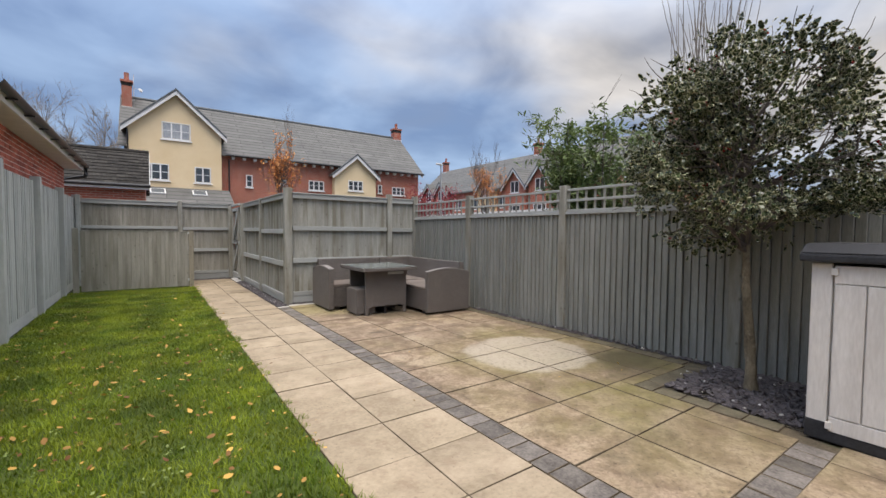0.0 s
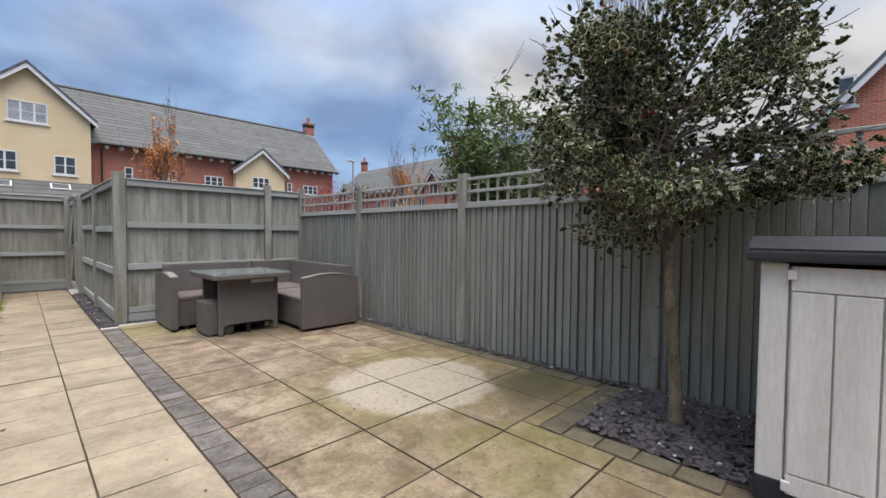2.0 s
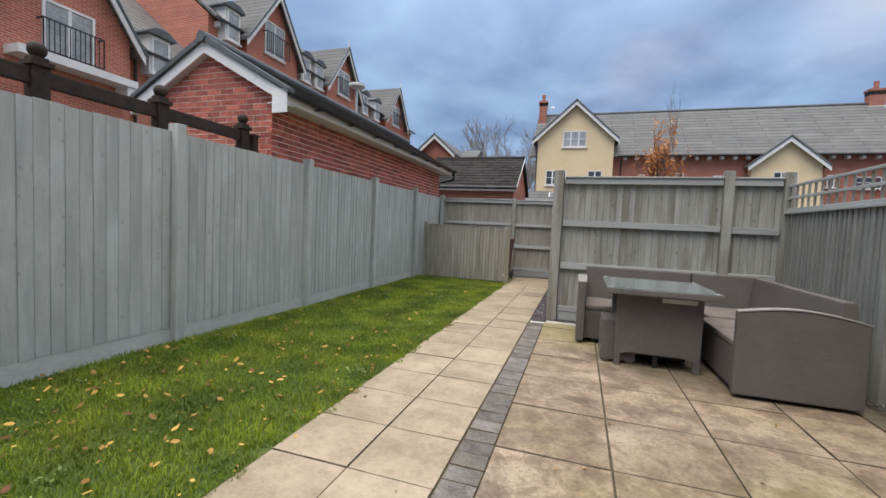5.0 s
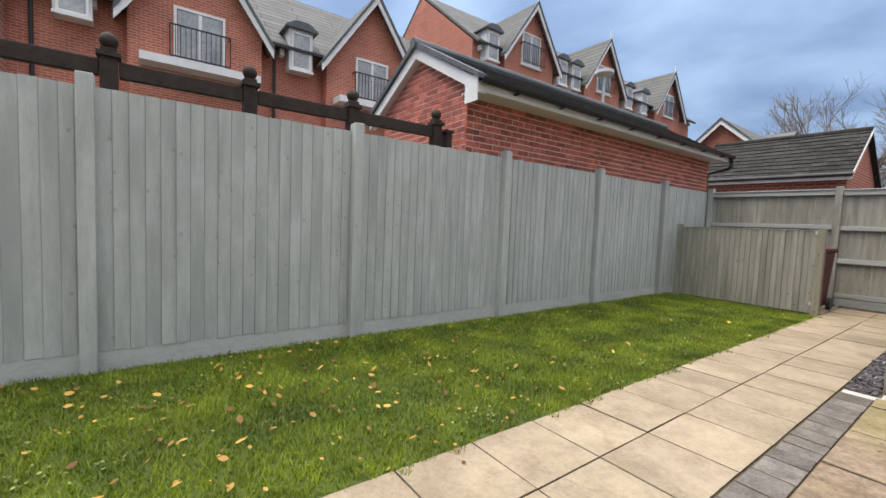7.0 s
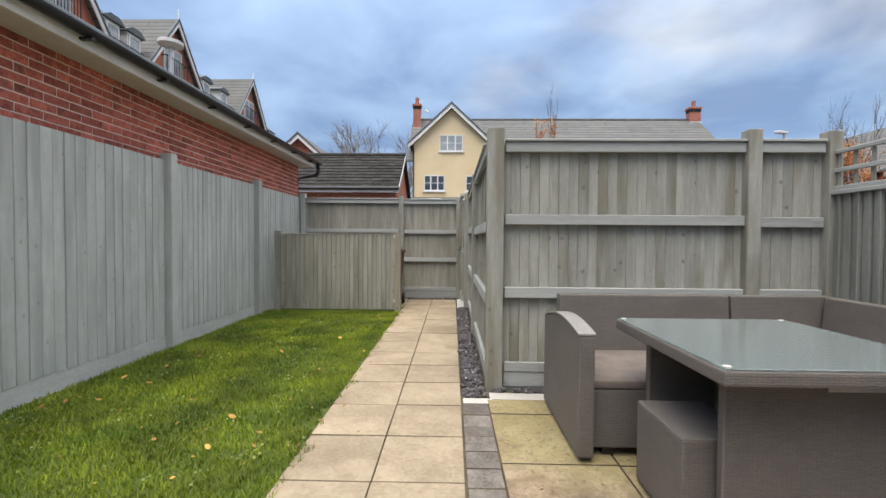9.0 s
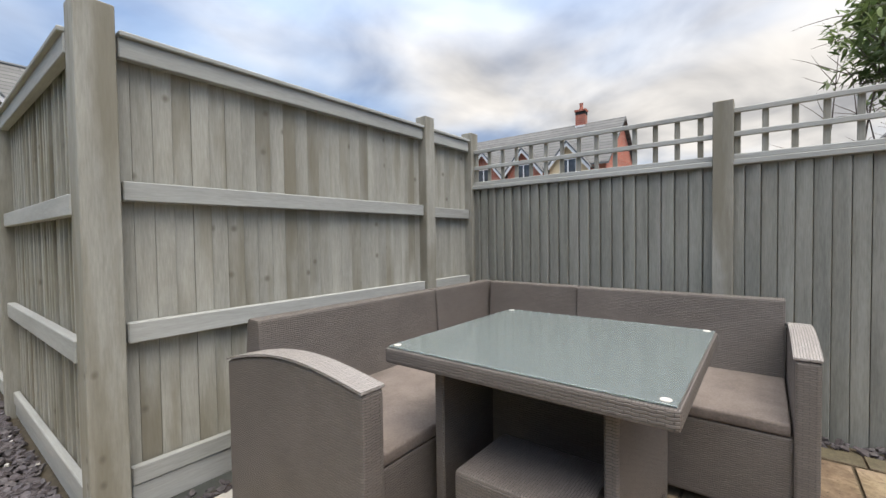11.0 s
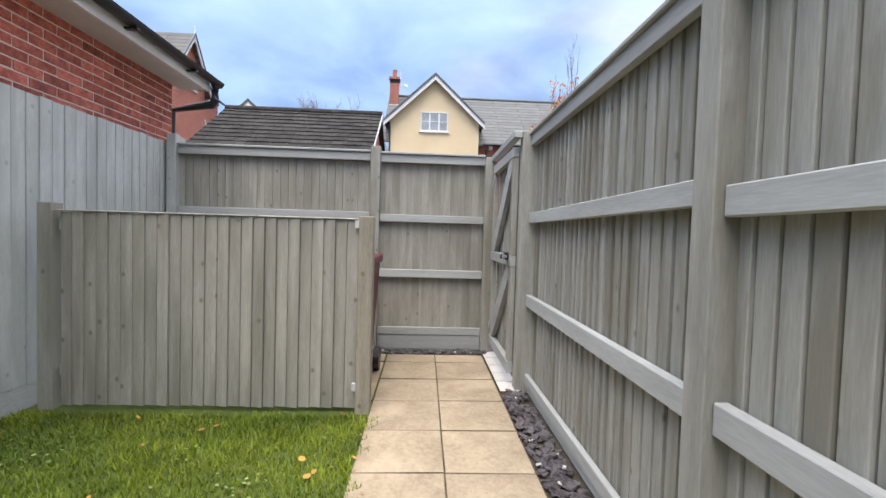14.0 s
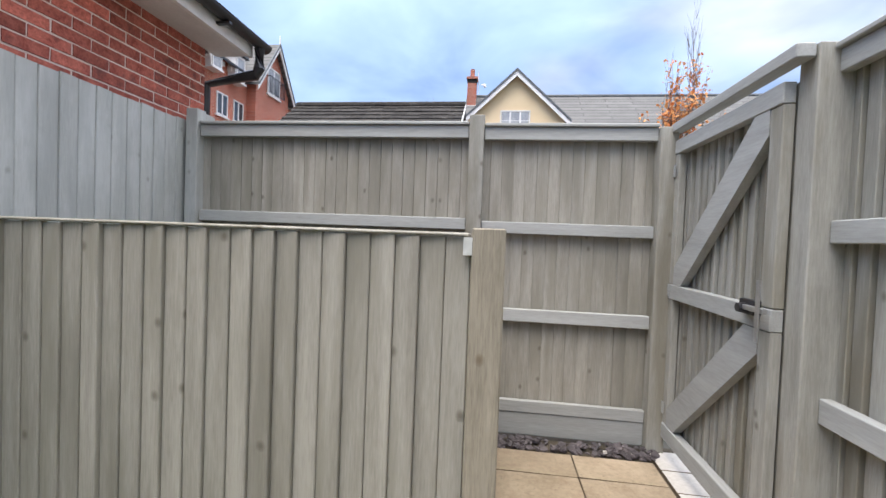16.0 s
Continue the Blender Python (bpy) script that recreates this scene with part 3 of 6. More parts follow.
def tube(bm, pts, radii, sides=8):
    """A tapered tube through points."""
    rings = []
    for i, p in enumerate(pts):
        p = Vector(p)
        d = (Vector(pts[min(i + 1, len(pts) - 1)]) - Vector(pts[max(i - 1, 0)])).normalized()
        q = d.to_track_quat("Z", "Y")
        rings.append([bm.verts.new(p + q @ Vector((math.cos(a) * radii[i], math.sin(a) * radii[i], 0))) for a in [2 * math.pi * k / sides for k in range(sides)]])
    for a, b in zip(rings, rings[1:]):
        for k in range(sides):
            bm.faces.new((a[k], a[(k + 1) % sides], b[(k + 1) % sides], b[k]))
    bm.faces.new(rings[0][::-1]), bm.faces.new(rings[-1])


def to_mesh(name, bm, mats):
    bmesh.ops.recalc_face_normals(bm, faces=bm.faces[:])
    me = bpy.data.meshes.new(name)
    bm.to_mesh(me)
    bm.free()
    for m in mats if isinstance(mats, (list, tuple)) else [mats]:
        me.materials.append(m)
    return me


def smooth(ob):
    for p in ob.data.polygons:
        p.use_smooth = True
    return ob


def part(name, bm, mats, parent, label=""):
    """A bmesh (or a shared mesh) as one mesh object under a thing or part."""
    ob = new(name, bm if isinstance(bm, bpy.types.Mesh) else to_mesh(name, bm, mats))
    ob.parent = parent
    if label:
        tagged(ob, label)
    return ob


def box_part(name, dims, mat, parent, label="", bevel=0.0):
    bm = bmesh.new()
    box(bm, *dims)
    if bevel:
        rounded(bm, bevel)
    return part(name, bm, mat, parent, label)


def thing(name, m, label, category, group="", kind=""):
    ob = new(name)
    ob.empty_display_size = 0.2
    ob.matrix_basis = m
    return tagged(ob, label, category, group, kind)


def mesh_from(name, verts, faces, mats, mat_index=None):
    me = bpy.data.meshes.new(name)
    me.from_pydata(verts, [], faces)
    for m in mats:
        me.materials.append(m)
    if mat_index is not None:
        me.polygons.foreach_set("material_index", mat_index)
    me.update()
    return me

# ---- ground ----
far_ground = material("far_ground", (0.06, 0.06, 0.05), (0.12, 0.12, 0.10), 0.95, 0.3, 8, 0.3)
bm = bmesh.new()
box(bm, -700, 700, -700, 900, -0.30, -0.10)
tagged(new("ground", to_mesh("ground", bm, far_ground)), "dark grey ground under the gardens and houses", "ground", kind="structure")

LAWN = (-0.64, 1.50, -4.0, 12.2)
bm = bmesh.new()
box(bm, LAWN[0], LAWN[1] + 0.03, LAWN[2], LAWN[3], -0.10, -0.012)
tagged(new("lawn_bed", to_mesh("lawn_bed", bm, soil)), "dark earth under the small back lawn", "soil", kind="structure")

# ---- fences ----
def feather(width, height, thick=0.020, thin=0.008, lap=0.022, gap=0.006):
    """A feather-edged board, thick along one edge, with an open joint before the next board laps over it."""
    bm = bmesh.new()
    lip = width - lap - gap
    prism(bm, [(0, 0), (width, 0), (width, 0.001), (lip, 0.001), (lip, thin), (0.003, thick), (0, thick - 0.003)], 0, height, "XY")
    for v in bm.verts:
        v.co.y = -v.co.y
    return to_mesh("board", bm, [])


def own_material(me, mat):
    c = me.copy()
    c.materials.clear()
    c.materials.append(mat)
    return c


def boards(parent, u0, u1, z0, z1, v, mat, exposed=0.098, lap=0.022, thick=0.020, jitter=0.003, flip=False, gap=0.006):
    """Overlapping boards along local x from u0 to u1, face towards local -y."""
    rng = random.Random(int(1000 * (u0 + 3 * z1 + v)) + int(u1 * 77))
    kinds = [own_material(feather(exposed + lap, z1 - z0, thick * k, max(0.008, thick * 0.55), lap, gap), mat) for k in (0.85, 1.0, 1.2)]
    count = max(1, round((u1 - u0) / exposed))
    step = (u1 - u0) / count
    for i in range(count):
        ob = part("board", rng.choice(kinds), None, parent)
        wide = min(1.0, (u1 - (u0 + i * step)) / (exposed + lap))
        start, sense = (u1 - i * step, -wide) if flip else (u0 + i * step, wide)
        ob.matrix_basis = pose(start, v + rng.uniform(-jitter, jitter) * 0.5, z0 + rng.uniform(-jitter, jitter)) @ Matrix.Diagonal((sense, 1, 1, 1))


def post(parent, u, top, mat, w=0.10, v0=-0.03, v1=0.07, label="", z0=-0.05):
    bm = bmesh.new()
    box(bm, u - w / 2, u + w / 2, v0, v1, z0, top)
    rounded(bm, 0.004, 1)
    return part("post", bm, mat, parent, label)


def rail(parent, u0, u1, z0, z1, v0, v1, mat, name="rail"):
    bm = bmesh.new()
    box(bm, u0, u1, v0, v1, z0, z1)
    rounded(bm, 0.004, 1)
    return part(name, bm, mat, parent)


def railed_bay(parent, u0, u1, mat_rail, tops, mid, low, foot, mat_board=None, board_top=1.93, flip=True, joint=0.008, depth=0.023):
    """A bay seen from its rail side: cap, two rails and a gravel board in front of the boards."""
    rail(parent, u0, u1, tops[0], tops[1], -0.005, 0.036, mat_rail, "top_rail")
    rail(parent, u0, u1, tops[1] + 0.001, tops[1] + 0.022, -0.022, 0.085, mat_rail, "cap")
    rail(parent, u0, u1, mid[0], mid[1], -0.004, 0.036, mat_rail)
    rail(parent, u0, u1, low[0], low[1], -0.006, 0.036, mat_rail)
    rail(parent, u0, u1, foot[1] - 0.075, foot[1], 0.004, 0.037, mat_rail)
    rail(parent, u0, u1, 0.005, foot[1] - 0.077, 0.012, 0.034, mat_rail, "gravel_board")
    boards(parent, u0 - 0.03, u1 + 0.03, 0.03, board_top, 0.062, mat_board or wood_up, exposed=0.0755, thick=depth if flip else 0.018, flip=flip, gap=joint if flip else 0.002)


# the screen fence between the patio and the side passage, seen from its rail side
corner = thing("corner_fence", pose(2.73, 7.335, 0), "sage painted close-board fence with rails facing the patio", "fence")
railed_bay(corner, 0.05, 1.91, wood_x, (1.865, 1.945), (1.295, 1.375), (0.715, 0.80), (0.0, 0.20), joint=0.001, depth=0.018)
railed_bay(corner, 2.02, 2.515, wood_x, (1.865, 1.945), (1.285, 1.365), (0.715, 0.80), (0.0, 0.20), joint=0.001, depth=0.018)
post(corner, -0.030, 2.045, wood_up, 0.128, -0.04, 0.085)
post(corner, 1.965, 2.04, wood_up, 0.105, -0.03, 0.07)

side = thing("side_fence", pose(2.635, 11.27, 0, 0, 0, -90), "sage painted close-board fence with rails along the paved path", "fence")
railed_bay(side, 0.05, 2.00, wood_y, (1.855, 1.935), (1.272, 1.352), (0.645, 0.735), (0.0, 0.13))
railed_bay(side, 2.10, 3.85, wood_y, (1.855, 1.935), (1.236, 1.320), (0.655, 0.745), (0.0, 0.16))
post(side, 0.0, 1.965, wood_up, 0.095, -0.066, 0.06, "weathered gate post")
post(side, 2.05, 1.975, wood_up, 0.09, -0.03, 0.07)

back = thing("back_fence", pose(-0.62, 12.30, 0), "weathered close-board fence with rails behind the bin store", "fence")
railed_bay(back, 0.05, 1.915, wood_x, (1.885, 1.965), (1.30, 1.375), (0.735, 0.81), (0.0, 0.225), wood_low, 1.94, False)
railed_bay(back, 2.015, 3.06, wood_x, (1.875, 1.955), (1.285, 1.36), (0.73, 0.81), (0.0, 0.225), wood_low, 1.93, False)
post(back, 0.0, 2.07, wood_left, 0.085, -0.03, 0.06)
post(back, 1.965, 2.025, wood_up, 0.095, -0.03, 0.07)
post(back, 3.11, 1.95, wood_up, 0.10, -0.05, 0.07)

left = thing("boundary_fence", pose(-0.69, -3.65, 0, 0, 0, 90), "grey-green boundary fence with gravel boards beside the lawn", "fence")
LEFT_POSTS = [0.07 + 2.005 * i for i in range(9)]
for a, b in zip(LEFT_POSTS, LEFT_POSTS[1:]):
    boards(left, a + 0.045, b - 0.045, 0.125, 1.995, 0.012, wood_left, exposed=0.094, thick=0.014, jitter=0.004, gap=0.0005)
    rail(left, a + 0.04, b - 0.04, -0.04, 0.128, 0.004, 0.034, gravel_board, "gravel_board")
    rail(left, a + 0.04, b - 0.04, 1.90, 1.965, 0.014, 0.05, wood_y)
for u in LEFT_POSTS:
    post(left, u, 2.07, wood_left, 0.098, -0.072, 0.05)

right = thing("trellis_fence", pose(5.30, 7.36, 0, 0, 0, -90), "sage close-board fence topped with square trellis panels", "fence")
RIGHT_POSTS = [0.0, 1.86, 3.90, 5.95, 8.0, 10.05]
for k, (a, b) in enumerate(zip(RIGHT_POSTS, RIGHT_POSTS[1:])):
    top = 1.535 if k < 3 else 1.56
    boards(right, a + 0.03, b - 0.03, -0.09, top, 0.02, wood_right, exposed=0.0775, thick=0.036, flip=True, gap=0.007)
    rail(right, a + 0.05, b - 0.05, top + 0.001, top + 0.034, -0.035, 0.035, wood_y, "cap")
    if k < 4:
        u1 = b - 0.05
        tz = top + 0.036
        trellis = part("trellis", to_mesh("trellis", bmesh.new(), wood_y), None, right)
        for z in (tz + 0.0, tz + 0.135, tz + 0.275):
            rail(trellis, a + 0.05, u1, z, z + 0.032, -0.012, 0.006, wood_y, "lath")
        cnt = round((u1 - a - 0.1) / 0.135)
        for i in range(cnt + 1):
            u = a + 0.07 + i * (u1 - a - 0.14) / cnt
            rail(trellis, u - 0.016, u + 0.016, tz, tz + 0.305, 0.007, 0.022, wood_up, "lath")
for k, u in enumerate(RIGHT_POSTS):
    post(right, u, [2.03, 1.925, 1.925, 1.93, 1.93, 1.60][k], wood_up, 0.105, -0.045, 0.06)

screen = thing("bin_store_screen", pose(-0.56, 10.84, 0), "low weathered close-board screen hiding the bin store", "fence")
boards(screen, 0.12, 1.985, 0.02, 1.245, 0.0, wood_low, exposed=0.075, thick=0.024, flip=True, gap=0.002)
rail(screen, 0.10, 1.98, 1.247, 1.258, -0.030, 0.03, wood_low, "cap")
rail(screen, 0.10, 1.98, 1.13, 1.20, 0.006, 0.045, wood_x)
rail(screen, 0.10, 1.98, 0.20, 0.27, 0.006, 0.045, wood_x)
post(screen, 0.04, 1.30, wood_low, 0.09, -0.03, 0.06)
post(screen, 2.035, 1.272, post_tan, 0.095, -0.05, 0.045)
for zz in (1.215, 0.16):
    box_part("bracket", (1.965, 1.99, -0.052, -0.03, zz - 0.02, zz + 0.03), gravel_board, screen)

bm = bmesh.new()
box(bm, -0.9, 5.5, -4.2, -3.95, -0.1, 2.4)
tagged(new("wall_south", to_mesh("wall_south", bm, far_brick_x)), "plain red brick wall behind the garden", "wall", kind="structure")

# ---- gate ----
gate = thing("garden_gate", pose(2.545, 12.27, 0, 0, 0, -90), "closed ledged and braced sage painted garden gate", "gate")
boards(gate, 0.0, 0.95, 0.09, 1.86, 0.05, wood_up, exposed=0.0755, thick=0.026, flip=True, gap=0.012)
for z0, z1 in ((0.10, 0.19), (0.935, 1.02), (1.785, 1.865)):
    rail(gate, 0.0, 0.95, z0, z1, -0.025, 0.022, wood_y, "ledge")
for u in (0.0, 0.875):
    rail(gate, u, u + 0.075, 0.192, 0.933, -0.020, 0.022, wood_up, "stile")
    rail(gate, u, u + 0.075, 1.022, 1.783, -0.020, 0.022, wood_up, "stile")
for z0, z1 in ((0.192, 0.933), (1.022, 1.783)):
    bm = bmesh.new()
    prism(bm, [(0.076, z0), (0.17, z0), (0.874, z1 - 0.10), (0.874, z1), (0.78, z1), (0.076, z0 + 0.10)], -0.022, 0.020)
    part("brace", bm, wood_y, gate)
for zz in (0.30, 1.0, 1.70):
    box_part("hinge", (-0.045, 0.05, -0.030, -0.0265, zz - 0.05, zz + 0.02), wood_y, gate)
latch = box_part("latch", (0.80, 0.90, -0.055, -0.026, 0.985, 1.045), black_plastic, gate, "black ring latch with zinc keep", 0.006)
box_part("bolt", (0.86, 0.985, -0.075, -0.056, 1.005, 1.025), metal_zinc, latch, bevel=0.004)
box_part("keep", (0.972, 0.992, -0.092, -0.0865, 0.90, 1.13), metal_zinc, latch)
bm = bmesh.new()
tube(bm, [(0.845, -0.055, 1.01), (0.845, -0.085, 1.01)], [0.022, 0.018], 10)
part("knob", bm, black_plastic, latch)
lintel = thing("gate_lintel", pose(2.52, 12.33, 0, 0, 0, -90), "sage painted timber bar across the gate top", "beam")
rail(lintel, 0.06, 1.10, 1.915, 1.965, -0.02, 0.045, wood_y, "bar")

# ---- garage beside the lawn ----
RIDGE_X, WALL_X, G_NEAR, G_FAR = -1.95, -0.90, 5.96, 12.75
PITCH = 0.558


def brick_mesh():
    kinds = []
    rng = random.Random(4)
    for _ in range(4):
        bm = bmesh.new()
        box(bm, 0, 0.213, 0, 0.05, 0, 0.0625)
        for v in bm.verts:
            v.co += Vector((rng.uniform(-1, 1), rng.uniform(-0.6, 0.6), rng.uniform(-1, 1))) * 0.0022
        kinds.append(to_mesh("brick", bm, brick_face))
    return kinds


BRICKS = brick_mesh()


def lay_bricks(wall, width, z0, z1, limit=None):
    """Stretcher bond on local x, faces at local y = -0.008 towards -y."""
    rng = random.Random(int(width * 100))
    rows = int((z1 - z0) / 0.075)
    for r in range(rows):
        z = z0 + r * 0.075
        x = -0.1125 * (r % 2)
        while x < width - 0.02:
            a, b = max(x, 0), min(x + 0.215, width)
            keep = limit(a, b, z) if limit else (a, b)
            if keep and keep[1] - keep[0] > 0.03:
                ob = part("brick", rng.choice(BRICKS), None, wall)
                ob.matrix_basis = pose(keep[0], -0.004 + rng.uniform(-0.0012, 0.0012), z + 0.005) @ Matrix.Diagonal(((keep[1] - keep[0]) / 0.215, 1, 1, 1))
            x += 0.225


garage = thing("garage", pose(0, 0, 0), "red brick garage with white fascia and black gutter behind the fence", "garage")
EAVE_Z = 2.924
APEX_Z = EAVE_Z + PITCH * (WALL_X - RIDGE_X)
bm = bmesh.new()
lx = 2 * RIDGE_X - WALL_X
prism(bm, [(lx, -0.1), (WALL_X, -0.1), (WALL_X, EAVE_Z), (RIDGE_X, APEX_Z), (lx, EAVE_Z)], G_NEAR, G_FAR)
part("wall", bm, mortar, garage, "red brick wall with pale mortar joints")
face = part("long_wall", to_mesh("long_wall", bmesh.new(), mortar), None, garage)
face.matrix_basis = pose(WALL_X, G_NEAR, 0, 0, 0, 90)
gable = part("gable_wall", to_mesh("gable_wall", bmesh.new(), mortar), None, garage)
gable.matrix_basis = pose(lx, G_NEAR, 0)
rise = lambda x: EAVE_Z - 0.03 + PITCH * min(x, (WALL_X - lx) - x)


def under_gable(a, b, z):
    lo = max(0.0, (z + 0.07 - EAVE_Z + 0.03) / PITCH)
    a2, b2 = max(a, lo), min(b, (WALL_X - lx) - lo)
    return (a2, b2) if b2 > a2 else None


GABLE_W = WALL_X - lx
# roof slopes with tile courses
for sgn, nm in ((1, "roof_slope"), (-1, "far_roof_slope")):
    bm = bmesh.new()
    ex = RIDGE_X + sgn * (WALL_X - RIDGE_X + 0.33)
    ez = APEX_Z + 0.06 - PITCH * (WALL_X - RIDGE_X + 0.33)
    rows = 9
    for r in range(rows):
        s0, s1 = r / rows, (r + 1) / rows
        xa, za = ex + (RIDGE_X - ex) * s0, ez + (APEX_Z + 0.06 - ez) * s0
        xb, zb = ex + (RIDGE_X - ex) * s1, ez + (APEX_Z + 0.06 - ez) * s1
        cnt = 24
        for i in range(cnt):
            ya, yb = G_NEAR - 0.10 + i * (G_FAR - G_NEAR + 0.2) / cnt, G_NEAR - 0.10 + (i + 0.97) * (G_FAR - G_NEAR + 0.2) / cnt
            k = random.uniform(-0.004, 0.004)
            prism(bm, [(xa, za + 0.035 + k), (xb, zb + 0.012), (xb, zb - 0.01), (xa, za + 0.005)], ya, yb)
    part(nm, bm, tile_dark, garage, "dark weathered concrete roof tiles")
EX = WALL_X + 0.33
EZ = APEX_Z + 0.06 - PITCH * (WALL_X - RIDGE_X + 0.33)
box_part("fascia", (EX - 0.035, EX - 0.005, G_NEAR - 0.10, G_FAR + 0.14, EZ - 0.125, EZ + 0.0), white_paint, garage, "white fascia board")
box_part("soffit", (WALL_X + 0.001, EX - 0.036, G_NEAR - 0.10, G_FAR + 0.14, EZ - 0.112, EZ - 0.098), soffit_white, garage)
gut = bmesh.new()
pr = [(EX + 0.052 + 0.056 * math.cos(a), EZ - 0.0 + 0.056 * math.sin(a)) for a in [math.pi + k * math.pi / 8 for k in range(9)]]
pr += [(EX + 0.052 + 0.048 * math.cos(a), EZ - 0.0 + 0.048 * math.sin(a)) for a in [2 * math.pi - k * math.pi / 8 for k in range(9)]]
prism(gut, pr, G_NEAR - 0.12, G_FAR + 0.24)
gutter = part("gutter", gut, black_plastic, garage, "black half-round gutter")
for i in range(8):
    y = G_NEAR + 0.45 + i * 0.86
    box_part("gutter_bracket", (EX - 0.005, EX + 0.10, y, y + 0.035, EZ - 0.075, EZ - 0.058), black_plastic, gutter)
bm = bmesh.new()
tube(bm, [(EX + 0.05, G_FAR + 0.15, EZ - 0.05), (EX + 0.05, G_FAR + 0.15, EZ - 0.21), (EX + 0.02, G_FAR + 0.15, EZ - 0.26), (WALL_X - 0.05, G_FAR + 0.07, EZ - 0.37), (WALL_X - 0.08, G_FAR + 0.06, 0.0)], [0.046] * 5, 10)
part("downpipe", bm, black_plastic, garage, "black swan-neck downpipe")
for sgn in (1, -1):
    bm = bmesh.new()
    x1 = RIDGE_X + sgn * (WALL_X - RIDGE_X + 0.33)
    prism(bm, [(RIDGE_X, APEX_Z + 0.055), (x1, EZ), (x1, EZ - 0.15), (RIDGE_X, APEX_Z - 0.10)], G_NEAR - 0.11, G_NEAR - 0.08)
    part("bargeboard", bm, white_paint, garage, "white bargeboard")
    bm = bmesh.new()
    prism(bm, [(RIDGE_X, APEX_Z + 0.135), (x1 + sgn * 0.03, EZ + 0.06), (x1 + sgn * 0.03, EZ + 0.005), (RIDGE_X, APEX_Z + 0.058)], G_NEAR - 0.15, G_NEAR - 0.02)
    part("verge_cap", bm, verge_grey, garage, "grey dry verge cap")
    bm = bmesh.new()
    prism(bm, [(RIDGE_X, APEX_Z - 0.085), (x1, EZ - 0.135), (x1, EZ - 0.15), (RIDGE_X, APEX_Z - 0.10)], G_NEAR - 0.079, G_NEAR - 0.001)
    part("verge_soffit", bm, soffit_white, garage)
box_part("box_end", (WALL_X + 0.10, EX - 0.003, G_NEAR - 0.125, G_NEAR - 0.111, EZ - 0.24, EZ + 0.06), white_paint, garage)
bm = bmesh.new()
tube(bm, [(RIDGE_X, G_NEAR - 0.17, APEX_Z + 0.10), (RIDGE_X, G_FAR + 0.1, APEX_Z + 0.10)], [0.075, 0.075], 10)
part("ridge_tiles", bm, verge_grey, garage)

# ---- garage across the end ----
garage2 = thing("garage", pose(0, 0, 0), "low red brick garage with dark weathered tiles", "garage")
GX0, GX1, GY0, GYR, GZE, GZR = -3.05, 0.72, 16.85, 18.55, 2.84, 4.06
bm = bmesh.new()
prism(bm, [(GY0, -0.1), (2 * GYR - GY0, -0.1), (2 * GYR - GY0, GZE - 0.05), (GYR, GZR - 0.12), (GY0, GZE - 0.05)], GX0 + 0.12, GX1 - 0.12, "YZ")
part("wall", bm, far_brick_x, garage2, "red brick wall")
bm = bmesh.new()
prism(bm, [(GYR, GZR), (2 * GYR - GY0 + 0.2, GZE - 0.1), (2 * GYR - GY0 + 0.2, GZE - 0.2), (GYR, GZR - 0.1), (GY0 - 0.2, GZE - 0.2), (GY0 - 0.2, GZE - 0.14)], GX0, GX1, "YZ")
part("roof_deck", bm, tile_dark, garage2)
bm = bmesh.new()
box(bm, 0, 0.292, -0.10, 0.16, -0.012, 0.014)
for v in bm.verts:
    v.co.z += -0.02 * v.co.y
tile_me = to_mesh("roof_tile", bm, tile_dark)
ROWS_T, COLS_T = 11, 13
slope = math.degrees(math.atan2(GZR - GZE + 0.14, GYR - GY0 + 0.2))
for r in range(ROWS_T):
    for c in range(COLS_T):
        s = (r + 0.42) / ROWS_T
        ob = part("roof_tile", tile_me, None, garage2)
        y, z = GY0 - 0.2 + (GYR - GY0 + 0.2) * s, GZE - 0.14 + (GZR - GZE + 0.14) * s
        ob.matrix_basis = pose(GX0 + c * (GX1 - GX0) / COLS_T, y, z + 0.03 + random.uniform(-0.004, 0.004), slope - 3.5, random.uniform(-0.6, 0.6), 0) @ Matrix.Diagonal((0.985, 0.86, 1, 1))
bm = bmesh.new()
tube(bm, [(GX0, GYR, GZR + 0.02), (GX1, GYR, GZR + 0.02)], [0.085, 0.085], 10)
part("ridge_tiles", bm, tile_dark, garage2)
box_part("fascia", (GX0, GX1, GY0 - 0.225, GY0 - 0.20, GZE - 0.255, GZE - 0.165), white_paint, garage2, "white fascia board")
bm = bmesh.new()
tube(bm, [(GX0, GY0 - 0.27, GZE - 0.13), (GX1 + 0.03, GY0 - 0.27, GZE - 0.13)], [0.055, 0.055], 10)
part("gutter", bm, black_plastic, garage2)
bm = bmesh.new()
prism(bm, [(GYR, GZR + 0.03), (GY0 - 0.2, GZE - 0.12), (GY0 - 0.2, GZE - 0.22), (GYR, GZR - 0.07)], GX1 - 0.012, GX1 + 0.012, "YZ")
part("bargeboard", bm, white_paint, garage2)

